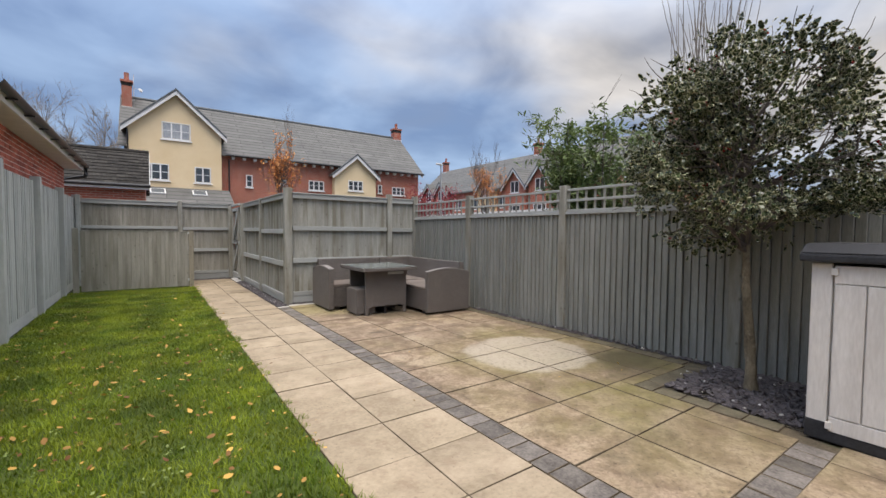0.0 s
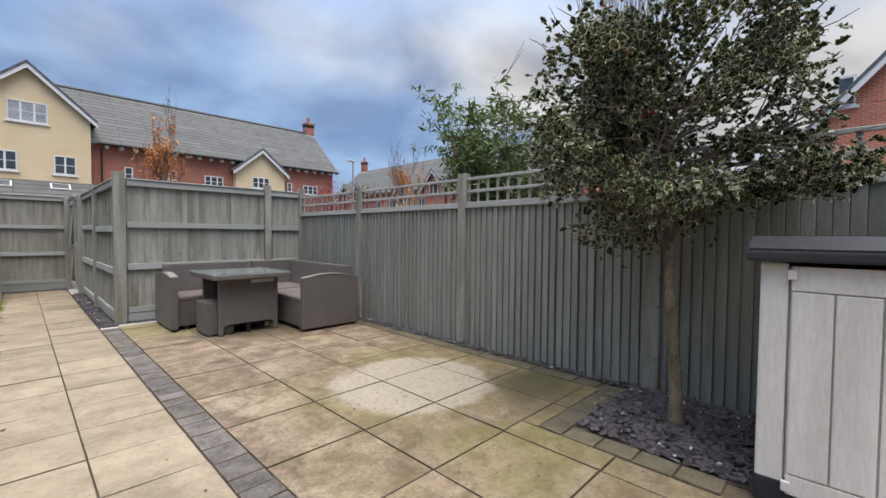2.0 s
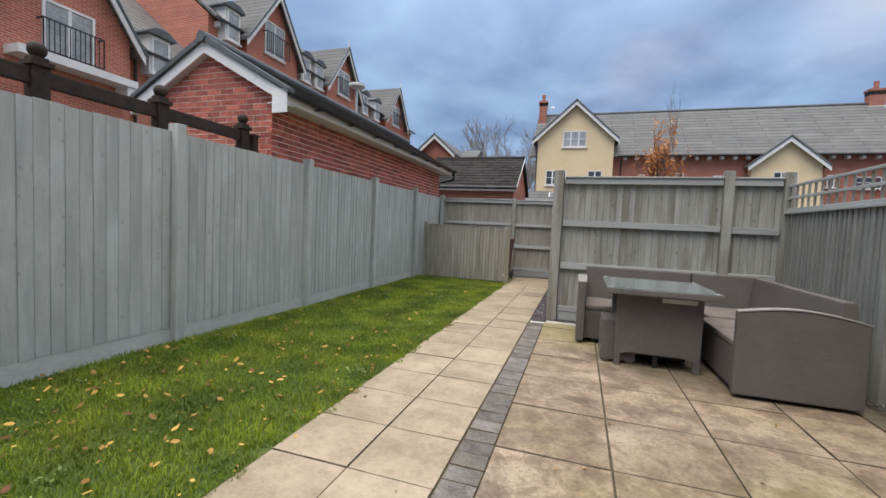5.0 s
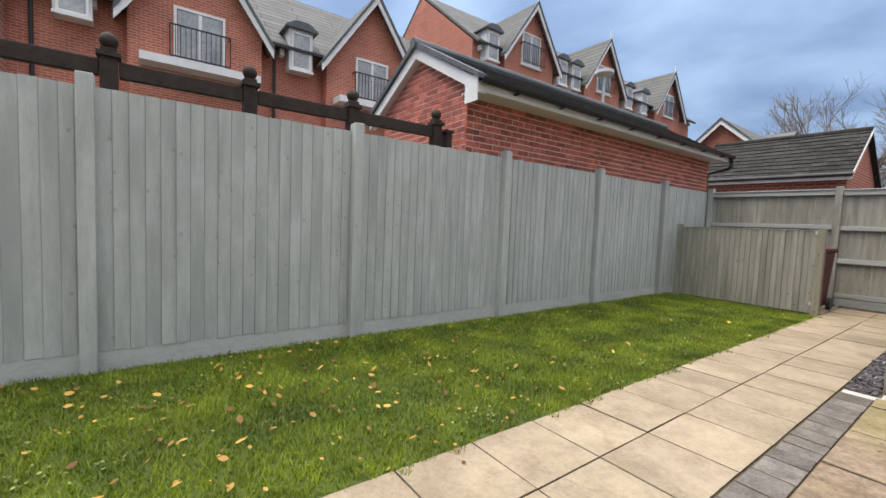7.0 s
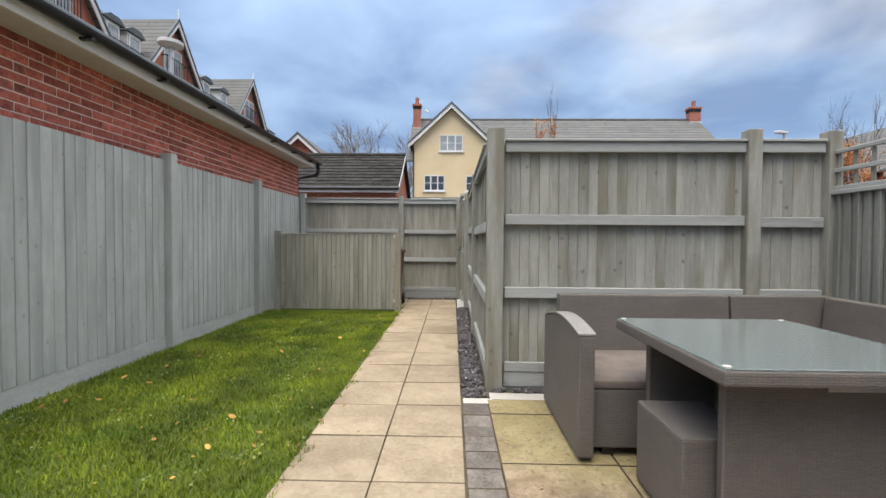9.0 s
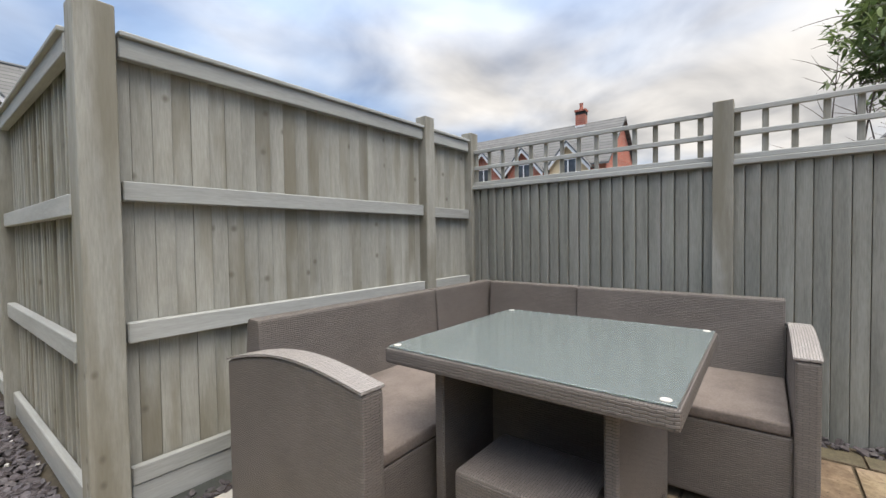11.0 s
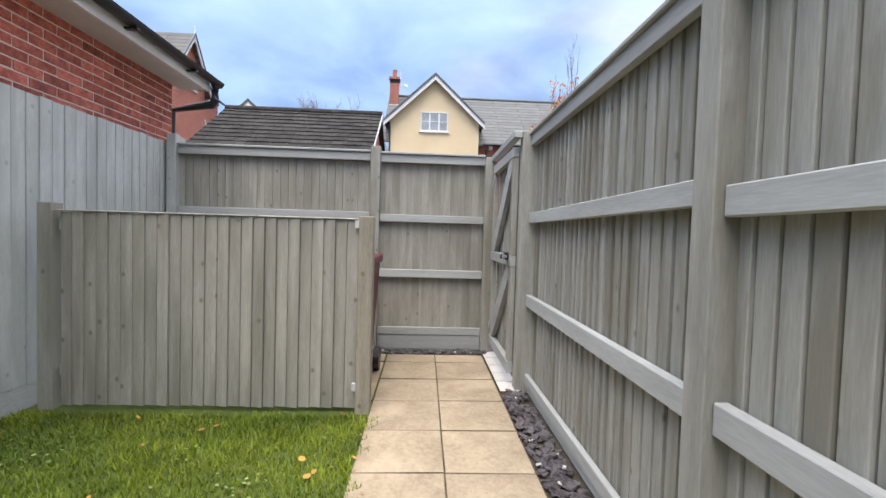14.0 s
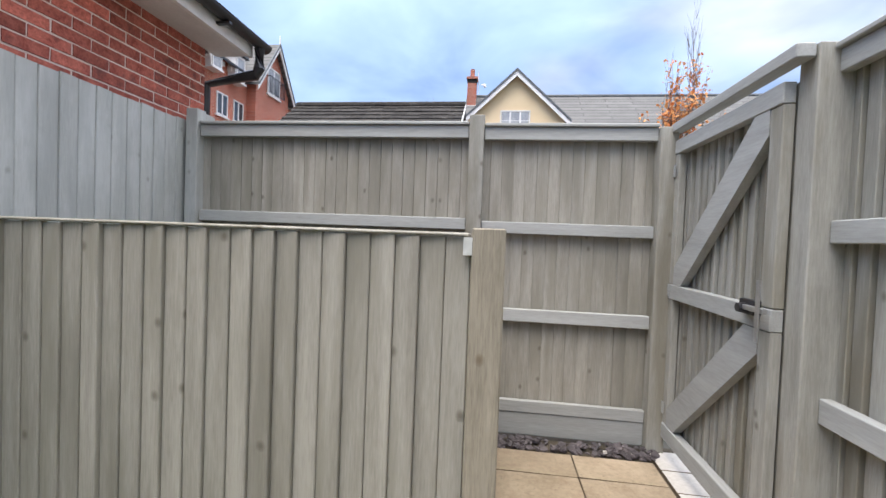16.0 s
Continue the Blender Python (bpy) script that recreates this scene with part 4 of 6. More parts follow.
# ---- houses ----
def window(parent, x0, x1, z0, z1, y, cols=2, rows=2, pane=None, frame_w=0.06, mat=None):
    """A casement window in a wall that faces local -y: frame, bars, panes and sill."""
    bm = bmesh.new()
    rings = []
    for depth in (y - 0.05, y - 0.002):
        for e in (0.0, frame_w):
            rings.append([bm.verts.new((px, depth, pz)) for px, pz in ((x0 + e, z0 + e), (x1 - e, z0 + e), (x1 - e, z1 - e), (x0 + e, z1 - e))])
    for a, b in ((0, 1), (1, 3), (3, 2), (2, 0)):
        for i in range(4):
            k = (i + 1) % 4
            bm.faces.new((rings[a][i], rings[a][k], rings[b][k], rings[b][i]))
    win = part("window", bm, mat or white_paint, parent, "white framed casement window")
    for i in range(1, cols):
        x = x0 + (x1 - x0) * i / cols
        box_part("mullion", (x - 0.045, x + 0.045, y - 0.045, y - 0.004, z0 + frame_w, z1 - frame_w), mat or white_paint, win)
    w = (x1 - x0 - 2 * frame_w)
    for i in range(cols):
        a, b = x0 + frame_w + w * i / cols, x0 + frame_w + w * (i + 1) / cols
        for r in range(rows):
            c, d = z0 + frame_w + (z1 - z0 - 2 * frame_w) * r / rows, z0 + frame_w + (z1 - z0 - 2 * frame_w) * (r + 1) / rows
            box_part("pane", (a + 0.02, b - 0.02, y - 0.03, y - 0.012, c + 0.018, d - 0.018), pane or pane_glass, win)
    if rows > 1:
        for r in range(1, rows):
            z = z0 + (z1 - z0) * r / rows
            box_part("glazing_bar", (x0 + frame_w, x1 - frame_w, y - 0.040, y - 0.006, z - 0.016, z + 0.016), mat or white_paint, win)
    box_part("sill", (x0 - 0.08, x1 + 0.08, y - 0.10, y - 0.001, z0 - 0.09, z0 - 0.01), white_paint, win)
    return win


def gable_roof(parent, x0, x1, z_eave, z_apex, y0, y1, mat, over=0.28, name="roof", thick=0.12):
    """Two slopes whose ridge runs along local y, with white bargeboards at the front."""
    xm = (x0 + x1) / 2
    k = (z_apex - z_eave) / (xm - x0)
    for sgn in (-1, 1):
        xe = xm + sgn * (xm - x0 + over)
        ze = z_apex - k * (xm - x0 + over)
        bm = bmesh.new()
        prism(bm, [(xm, z_apex + thick), (xe, ze + thick), (xe, ze), (xm, z_apex)], y0 - 0.30, y1)
        part(name, bm, mat, parent)
        bm = bmesh.new()
        prism(bm, [(xm, z_apex + 0.02), (xe, ze + 0.02), (xe, ze - 0.24), (xm, z_apex - 0.24)], y0 - 0.36, y0 - 0.301)
        part("bargeboard", bm, white_paint, parent, "white bargeboard")
        bm = bmesh.new()
        prism(bm, [(xm, z_apex + thick + 0.05), (xe, ze + thick + 0.03), (xe, ze + 0.024), (xm, z_apex + 0.024)], y0 - 0.40, y0 - 0.302)
        part("verge", bm, verge_grey, parent)


def chimney(parent, x, y, z0, z1, w=0.75, d=0.6):
    c = box_part("chimney", (x - w / 2, x + w / 2, y - d / 2, y + d / 2, z0, z1 - 0.35), far_brick_x, parent, "red brick chimney stack")
    box_part("corbel", (x - w / 2 - 0.07, x + w / 2 + 0.07, y - d / 2 - 0.07, y + d / 2 + 0.07, z1 - 0.349, z1 - 0.2), far_brick_x, c)
    box_part("flashing", (x - w / 2 - 0.03, x + w / 2 + 0.03, y - d / 2 - 0.03, y + d / 2 + 0.03, z0 + 0.0, z0 + 0.35), soffit_white, c)
    box_part("soot_band", (x - w / 2 - 0.012, x + w / 2 + 0.012, y - d / 2 - 0.012, y + d / 2 + 0.012, z1 - 0.60, z1 - 0.351), tile_dark, c, "dark banded brickwork")
    bm = bmesh.new()
    tube(bm, [(x, y, z1 - 0.2), (x, y, z1 + 0.05), (x, y, z1 + 0.35)], [0.17, 0.14, 0.15], 10)
    part("chimney_pot", bm, far_brick_x, c)
    return c


house = thing("brick_terrace_house", pose(0, 0, 0), "red brick house with long grey tiled roof and cream gables", "house")
YF, YR, ZE, ZR = 33.6, 38.0, 6.85, 10.75
bm = bmesh.new()
prism(bm, [(YF, -0.1), (2 * YR - YF, -0.1), (2 * YR - YF, ZE), (YR, ZR - 0.2), (YF, ZE)], 0.2, 21.55, "YZ")
part("wall", bm, far_brick_x, house, "red brick wall")
bm = bmesh.new()
prism(bm, [(YR, ZR), (YF - 0.45, ZE - 0.28), (YF - 0.45, ZE - 0.16), (YR, ZR + 0.12), (2 * YR - YF + 0.45, ZE - 0.16), (2 * YR - YF + 0.45, ZE - 0.28)], -0.9, 21.9, "YZ")
part("roof", bm, roof_grey_x, house, "grey plain tile roof")
bm = bmesh.new()
tube(bm, [(-0.9, YR, ZR + 0.12), (21.9, YR, ZR + 0.12)], [0.12, 0.12], 8)
part("ridge_tiles", bm, verge_grey, house)
bm = bmesh.new()
tube(bm, [(5.2, YF - 0.50, ZE - 0.20), (21.9, YF - 0.50, ZE - 0.20)], [0.07, 0.07], 8)
part("gutter", bm, black_plastic, house)
bm = bmesh.new()
prism(bm, [(YR, ZR - 0.02), (YF - 0.45, ZE - 0.30), (YF - 0.45, ZE - 0.48), (YR, ZR - 0.22)], 21.72, 21.80, "YZ")
part("bargeboard", bm, white_paint, house)
corb = to_mesh("corbel", (lambda b: (box(b, 0, 0.19, YF - 0.34, YF + 0.01, ZE - 0.44, ZE - 0.10), b)[1])(bmesh.new()), white_paint)
for i in range(22):
    ob = part("corbel", corb, None, house)
    ob.matrix_basis = pose(5.6 + i * 0.735, 0, 0)
chimney(house, 21.55, 38.0, 10.3, 12.0, 0.85)
chimney(house, -0.50, 37.2, 9.6, 12.0, 0.58, 0.55)
for x0, x1, z0, z1, c in ((6.58, 7.02, 4.5, 5.42, 1), (9.0, 9.46, 4.86, 5.5, 1), (11.2, 12.45, 4.58, 5.36, 3), (17.35, 17.74, 4.7, 5.44, 1), (18.75, 20.05, 4.62, 5.35, 3)):
    window(house, x0, x1, z0, z1, YF, c, 2)
bm = bmesh.new()
tube(bm, [(5.45, YF - 0.06, 6.4), (5.45, YF - 0.06, 5.0), (5.45, YF - 0.06, 0)], [0.05, 0.05, 0.05], 8)
part("downpipe", bm, black_plastic, house)
# cream gabled wing
bm = bmesh.new()
GW0, GW1, GZ, GA = -0.42, 4.90, 7.95, 10.42
prism(bm, [(GW0, -0.1), (GW1, -0.1), (GW1, GZ), ((GW0 + GW1) / 2, GA), (GW0, GZ)], 33.0, 38.0)
part("wing_wall", bm, render_cream, house, "cream rendered gable wall")
gable_roof(house, GW0, GW1, GZ, GA, 33.0, 38.5, roof_grey_y, 0.30)
window(house, 1.42, 3.05, 7.28, 8.40, 33.0, 3, 2, curtain_pane)
window(house, 0.35, 1.80, 4.55, 5.62, 33.0, 3, 2)
window(house, 3.25, 4.23, 4.53, 5.60, 33.0, 2, 2)
bm = bmesh.new()
prism(bm, [(33.0, 4.10), (33.0, 3.98), (30.6, 2.9), (30.6, 3.02)], GW0 - 0.35, GW1 + 0.45, "YZ")
part("lean_to_roof", bm, roof_grey_x, house)
bm = bmesh.new()
box(bm, GW0, GW1, 30.9, 32.999, -0.1, 2.95)
part("lean_to_wall", bm, render_cream, house)
for x in (0.72, 3.05):
    sk = part("skylight", to_mesh("skylight", bmesh.new(), white_paint), None, house)
    sk.matrix_basis = pose(x, 32.15, 3.73, 24.5, 0, 0)
    box_part("skylight_frame", (0, 0.85, -0.42, 0.42, 0, 0.07), white_paint, sk)
    box_part("pane", (0.08, 0.77, -0.34, 0.34, 0.072, 0.085), verge_grey, sk)
bm = bmesh.new()
tube(bm, [(GW0 + 0.02, 32.93, 7.7), (GW0 + 0.05, 32.93, 7.3), (GW0 + 0.05, 32.93, 0)], [0.045, 0.045, 0.045], 8)
part("downpipe", bm, black_plastic, house)
# small cream gabled bay
bm = bmesh.new()
prism(bm, [(13.15, -0.1), (16.85, -0.1), (16.85, 6.05), (15.0, 7.62), (13.15, 6.05)], 33.0, 36.0)
part("bay_wall", bm, render_cream, house, "cream rendered gable wall")
gable_roof(house, 13.15, 16.85, 6.05, 7.62, 33.0, 35.6, roof_grey_y, 0.28)
window(house, 14.32, 15.62, 4.70, 5.55, 33.0, 3, 2)
# aerial by the left chimney
aer = bmesh.new()
tube(aer, [(-0.1, 37.2, 10.8), (-0.1, 37.2, 12.3)], [0.02, 0.02], 6)
tube(aer, [(-0.1, 37.2, 11.4), (0.35, 36.9, 11.2)], [0.015, 0.015], 6)
tube(aer, [(0.30, 36.9, 11.2), (0.34, 36.86, 11.22)], [0.15, 0.11], 12)
part("satellite_dish", aer, soffit_white, house)

# tall brick terrace beyond the garage
tall = thing("tall_brick_terrace", pose(-12.3, -0.15, 0, 0, 0, 90), "tall red brick terrace with steep gables and white bargeboards", "house")
def juliet(parent, xc, z0, y, w=1.35, h=1.55):
    win = window(parent, xc - w / 2, xc + w / 2, z0, z0 + h, y, 2, 1, curtain_pane, 0.08)
    bm = bmesh.new()
    box(bm, xc - w / 2 - 0.12, xc + w / 2 + 0.12, y - 0.30, y - 0.27, z0 + 0.90, z0 + 0.94)
    box(bm, xc - w / 2 - 0.12, xc + w / 2 + 0.12, y - 0.30, y - 0.27, z0 + 0.02, z0 + 0.06)
    for x in (xc - w / 2 - 0.12, xc + w / 2 + 0.09):
        box(bm, x, x + 0.03, y - 0.27, y - 0.001, z0 + 0.90, z0 + 0.94)
        box(bm, x, x + 0.03, y - 0.298, y - 0.272, z0 + 0.05, z0 + 0.91)
    bal = part("balcony", bm, black_plastic, parent, "black metal juliet balcony")
    for i in range(13):
        x = xc - w / 2 - 0.10 + i * (w + 0.2) / 12
        box_part("bar", (x - 0.010, x + 0.010, y - 0.295, y - 0.275, z0 + 0.06, z0 + 0.90), black_plastic, bal)


def dormer(parent, xc, z0, y, mat):
    z0 -= 0.35
    d = box_part("dormer", (xc - 0.40, xc + 0.40, y - 0.42, y + 1.5, z0, z0 + 1.40), soffit_white, parent, "white dormer with a low hipped lead roof")
    window(d, xc - 0.33, xc + 0.33, z0 + 0.08, z0 + 1.30, y - 0.42, 1, 1, curtain_pane, 0.06)
    bm = bmesh.new()
    prism(bm, [(xc - 0.55, z0 + 1.401), (xc + 0.55, z0 + 1.401), (xc + 0.55, z0 + 1.46), (xc + 0.22, z0 + 1.66), (xc - 0.22, z0 + 1.66), (xc - 0.55, z0 + 1.46)], y - 0.56, y + 1.6)
    part("dormer_roof", bm, verge_grey, d)


for (y0, y1, ze, gables, dorms) in ((-9.0, 15.4, 7.05, (-1.6, 4.4, 10.1), (1.5, 7.45, 13.0)), (15.4, 37.2, 9.65, (18.75, 25.0, 32.8), (21.4, 22.6, 28.0, 29.8, 16.3))):
    bm = bmesh.new()
    prism(bm, [(0, -0.1), (9, -0.1), (9, ze), (4.5, ze + 3.6), (0, ze)], y0, y1, "YZ")
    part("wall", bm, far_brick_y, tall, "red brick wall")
    bm = bmesh.new()
    prism(bm, [(4.5, ze + 3.7), (-0.4, ze - 0.22), (-0.4, ze - 0.10), (4.5, ze + 3.84), (9.4, ze - 0.1), (9.4, ze - 0.22)], y0, y1 + 0.2, "YZ")
    part("roof", bm, roof_grey_y, tall, "grey plain tile roof")
    for g in gables:
        bm = bmesh.new()
        prism(bm, [(g - 1.75, -0.1), (g + 1.75, -0.1), (g + 1.75, ze - 0.15), (g, ze + 2.35), (g - 1.75, ze - 0.15)], -0.52, 3.2)
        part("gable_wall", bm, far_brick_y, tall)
        gable_roof(tall, g - 1.75, g + 1.75, ze - 0.15, ze + 2.35, -0.52, 3.0, roof_grey_x, 0.30)
        juliet(tall, g, ze - (1.45 if ze < 8 else 0.55), -0.52)
        bm = bmesh.new()
        tube(bm, [(g, -0.86, ze + 2.4), (g, -0.86, ze + 2.95)], [0.05, 0.02], 6)
        part("finial", bm, white_paint, tall)
        bm = bmesh.new()
        tube(bm, [(g + 2.25, -0.1, ze - 0.2), (g + 2.25, -0.1, 0)], [0.05, 0.05], 8)
        part("downpipe", bm, black_plastic, tall)
        if ze < 8:
            box_part("porch_canopy", (g - 1.5, g + 1.6, -1.15, -0.521, ze - 1.78, ze - 1.56), white_paint, tall, "white canopy")
            box_part("canopy_bracket", (g + 1.30, g + 1.55, -1.10, -0.521, ze - 2.35, ze - 1.781), white_paint, tall)
    for d in dorms:
        dormer(tall, d, ze - 0.55, 0.0, roof_grey_x)
    me = to_mesh("corbel", (lambda b: (box(b, 0, 0.14, -0.24, 0.01, ze - 0.42, ze - 0.2), b)[1])(bmesh.new()), white_paint)
    for i in range(int((y1 - y0) / 0.62)):
        x = y0 + 0.3 + i * 0.62
        if all(abs(x + 0.07 - g) > 2.0 for g in gables):
            ob = part("corbel", me, None, tall)
            ob.matrix_basis = pose(x, 0, 0)
    stops = [y0] + [e for g in gables for e in (g - 1.9, g + 1.9)] + [y1]
    for a, b in zip(stops[::2], stops[1::2]):
        box_part("gutter", (a, b, -0.50, -0.402, ze - 0.24, ze - 0.14), black_plastic, tall)
for xx in (13.3, 16.9, 27.0, 29.0, 30.3, 35.2):
    window(tall, xx - 0.42, xx + 0.42, 5.1 + (1.8 if xx > 15.4 else 0.6), 6.2 + (1.8 if xx > 15.4 else 0.6), 0.0, 2, 1)

# small gable far behind the garages
gab = thing("brick_cottage", pose(0, 0, 0), "small red brick gabled house seen above the garage", "house")
bm = bmesh.new()
prism(bm, [(-9.0, -0.1), (-6.2, -0.1), (-6.2, 6.6), (-7.6, 7.85), (-9.0, 6.6)], 31, 38)
part("wall", bm, far_brick_x, gab)
gable_roof(gab, -9.0, -6.2, 6.6, 7.85, 31, 38, roof_grey_y, 0.2)
box_part("side_wing", (-6.199, -4.9, 32, 36, -0.1, 6.2), far_brick_x, gab)
bm = bmesh.new()
prism(bm, [(31.8, 6.1), (34, 7.3), (36.2, 6.1)], -6.198, -4.8, "YZ")
part("wing_roof", bm, roof_grey_x, gab)


def far_house(x, y, rz, w, ze, zr, gables, label, wallmat=None, depth=8.0):
    """A far terrace with a tiled roof, front gables and white windows."""
    h = thing("far_house", pose(x, y, 0, 0, 0, rz), label, "house", "houses beyond the trellis")
    bm = bmesh.new()
    prism(bm, [(0, -0.1), (depth, -0.1), (depth, ze), (depth / 2, zr), (0, ze)], 0, w, "YZ")
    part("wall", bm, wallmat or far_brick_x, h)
    bm = bmesh.new()
    prism(bm, [(depth / 2, zr + 0.05), (-0.4, ze - 0.3), (-0.4, ze - 0.15), (depth / 2, zr + 0.2), (depth + 0.4, ze - 0.15), (depth + 0.4, ze - 0.3)], -0.3, w + 0.3, "YZ")
    part("roof", bm, roof_grey_x, h)
    for g, gw, wm in gables:
        bm = bmesh.new()
        prism(bm, [(g - gw, -0.1), (g + gw, -0.1), (g + gw, ze - 0.2), (g, ze - 0.2 + gw * 1.15), (g - gw, ze - 0.2)], -0.5, depth / 2)
        part("gable_wall", bm, wm, h)
        gable_roof(h, g - gw, g + gw, ze - 0.2, ze - 0.2 + gw * 1.15, -0.5, depth / 2, roof_grey_y)
        window(h, g - 0.6, g + 0.6, ze - 0.9, ze + 0.3, -0.5, 2, 1)
        window(h, g - 0.8, g + 0.8, ze - 3.4, ze - 2.2, -0.5, 3, 1)
    return h

terrace_label = "far brick terrace with tiled roof and white trimmed gables"
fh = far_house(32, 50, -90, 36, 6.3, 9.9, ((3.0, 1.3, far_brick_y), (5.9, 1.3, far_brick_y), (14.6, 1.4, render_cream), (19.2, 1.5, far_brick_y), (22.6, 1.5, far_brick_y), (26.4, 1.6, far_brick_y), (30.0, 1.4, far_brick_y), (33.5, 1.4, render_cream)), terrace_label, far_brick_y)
box_part("ground_floor_render", (0, 36, -0.58, -0.001, -0.1, 3.6), white_paint, fh, "white rendered ground floor")
chimney(fh, 0.6, 4.0, 9.6, 11.6)
chimney(fh, 18.2, 4.0, 9.6, 11.4)
chimney(fh, 32.9, 4.0, 9.6, 11.4)
for xx in (9.0, 12.0, 16.9, 28.2):
    window(fh, xx - 0.6, xx + 0.6, 4.0, 5.2, 0.0, 2, 1)
    window(fh, xx - 0.7, xx + 0.7, 1.0, 2.4, -0.58, 2, 1)

nh = thing("brick_house", pose(21, 1.7, 0, 0, 0, -90), "red brick house with white verge beyond the trellis fence", "house")
bm = bmesh.new()
prism(bm, [(0, -0.1), (8.4, -0.1), (8.4, 4.6), (4.2, 9.4), (0, 4.6)], 0, 12)
part("wall", bm, far_brick_y, nh)
gable_roof(nh, 0, 8.4, 4.6, 9.4, 0, 12, roof_grey_x)
box_part("string_course", (0, 8.4, -0.06, -0.001, 2.95, 3.15), soffit_white, nh)
window(nh, 3.4, 5.0, 3.9, 5.2, 0, 3, 1)
window(nh, 0.9, 1.4, 5.6, 6.6, 0, 1, 1)

# ---- neighbour's dark fence with ball finials ----
nf = thing("finial_fence", pose(-1.02, 3.0, 0, 0, 0, 90), "dark brown neighbouring fence with ball finial posts", "fence")
for u, top in ((-1.50, 2.40), (-0.45, 2.40), (0.54, 2.40), (1.53, 2.40), (2.59, 2.40)):
    bm = bmesh.new()
    box(bm, u - 0.055, u + 0.055, -0.055, 0.055, -0.05, top - 0.10)
    box(bm, u - 0.075, u + 0.075, -0.075, 0.075, top - 0.099, top - 0.065)
    box(bm, u - 0.05, u + 0.05, -0.05, 0.05, top - 0.064, top - 0.03)
    p = part("post", bm, wood_dark, nf)
    bm = bmesh.new()
    bmesh.ops.create_uvsphere(bm, u_segments=14, v_segments=9, radius=0.062, matrix=Matrix.Translation((u, 0, top + 0.028)))
    smooth(part("finial", bm, wood_dark, p))
bm = bmesh.new()
box(bm, 2.72, 2.80, -0.05, 0.05, -0.05, 2.24), box(bm, 2.70, 2.82, -0.06, 0.06, 2.241, 2.27)
part("post", bm, wood_dark, nf)
for a, b in ((-4.0, -1.56), (-1.44, -0.51), (-0.39, 0.48), (0.60, 1.47), (1.59, 2.53)):
    rail(nf, a, b, 2.16, 2.28, -0.03, 0.03, wood_dark)
    rail(nf, a, b, 1.90, 2.02, -0.03, 0.03, wood_dark)
    rail(nf, a, b, 0.0, 1.88, -0.01, 0.02, wood_dark, "panel")

# ---- rattan furniture ----
def curved_arm(parent, x0, x1, y_front, y_back, top_front, top_back, mat, capmat):
    """An arm panel whose top bows up towards the middle and drops to the front."""
    pts = [(y_front, 0.03)]
    n_seg = 10
    for i in range(n_seg + 1):
        s = i / n_seg
        pts.append((y_front + (y_back - y_front) * s, top_front + (top_back - top_front) * s + 0.055 * math.sin(math.pi * s)))
    pts.append((y_back, 0.03))
    bm = bmesh.new()
    prism(bm, pts, x0, x1, "YZ")
    rounded(bm, 0.012, 2)
    arm = part("arm", bm, mat, parent)
    cap = [(p[0], p[1] + 0.003) for p in pts[1:-1]] + [(p[0], p[1] + 0.012) for p in pts[-2:0:-1]]
    bm = bmesh.new()
    prism(bm, cap, x0 - 0.004, x1 + 0.004, "YZ")
    part("arm_top", bm, capmat, arm)
    return arm


def sofa(name, m, length, label):
    """A straight run facing local -y: base, seat pad and back pad; the back stands along local y = 0."""
    s = thing(name, m, label, "sofa", "corner sofa set")
    box_part("base", (0.0, length, -0.83, -0.02, 0.05, 0.37), rattan, s, bevel=0.012)
    for x in (0.08, length - 0.14):
        for y in (-0.80, -0.14):
            box_part("foot", (x, x + 0.06, y, y + 0.06, 0.0, 0.05), black_plastic, s)
    for a, b in ((0.01, length - 0.01),):
        bm = bmesh.new()
        box(bm, a, b, -0.832, -0.16, 0.372, 0.420)
        rounded(bm, 0.010, 2)
        smooth(part("seat_pad", bm, cushion_cloth, s, "mink fabric seat pad"))
    for a, b in ((0.0, length - 0.008),):
        bm = bmesh.new()
        prism(bm, [(-0.205, 0.372), (-0.03, 0.372), (-0.085, 0.79), (-0.10, 0.80), (-0.175, 0.797)], a, b, "YZ")
        rounded(bm, 0.012, 2)
        part("backrest", bm, rattan, s)
    return s


back_sofa = sofa("rattan_sofa", pose(3.115, 7.115, 0), 1.165, "grey-brown rattan sofa run against the corner fence")
curved_arm(back_sofa, -0.085, 0.0, -0.905, -0.085, 0.675, 0.640, rattan, rattan_pale)
corner_sofa = thing("rattan_corner_seat", pose(4.287, 7.115, 0), "grey-brown rattan corner seat joining the two sofas", "sofa", "corner sofa set")
box_part("base", (0.0, 0.765, -0.86, -0.02, 0.05, 0.37), rattan, corner_sofa, bevel=0.012)
bm = bmesh.new()
box(bm, 0.01, 0.605, -0.85, -0.16, 0.372, 0.435)
rounded(bm, 0.022, 3)
smooth(part("seat_pad", bm, cushion_cloth, corner_sofa, "mink fabric seat pad"))
bm = bmesh.new()
prism(bm, [(-0.205, 0.372), (-0.03, 0.372), (-0.085, 0.79), (-0.10, 0.80), (-0.175, 0.797)], 0.0, 0.70, "YZ")
rounded(bm, 0.012, 2)
part("backrest", bm, rattan, corner_sofa)
bm = bmesh.new()
prism(bm, [(0.57, 0.372), (0.735, 0.372), (0.69, 0.79), (0.675, 0.80), (0.60, 0.797)], -0.86, -0.21)
rounded(bm, 0.012, 2)
part("backrest", bm, rattan, corner_sofa)
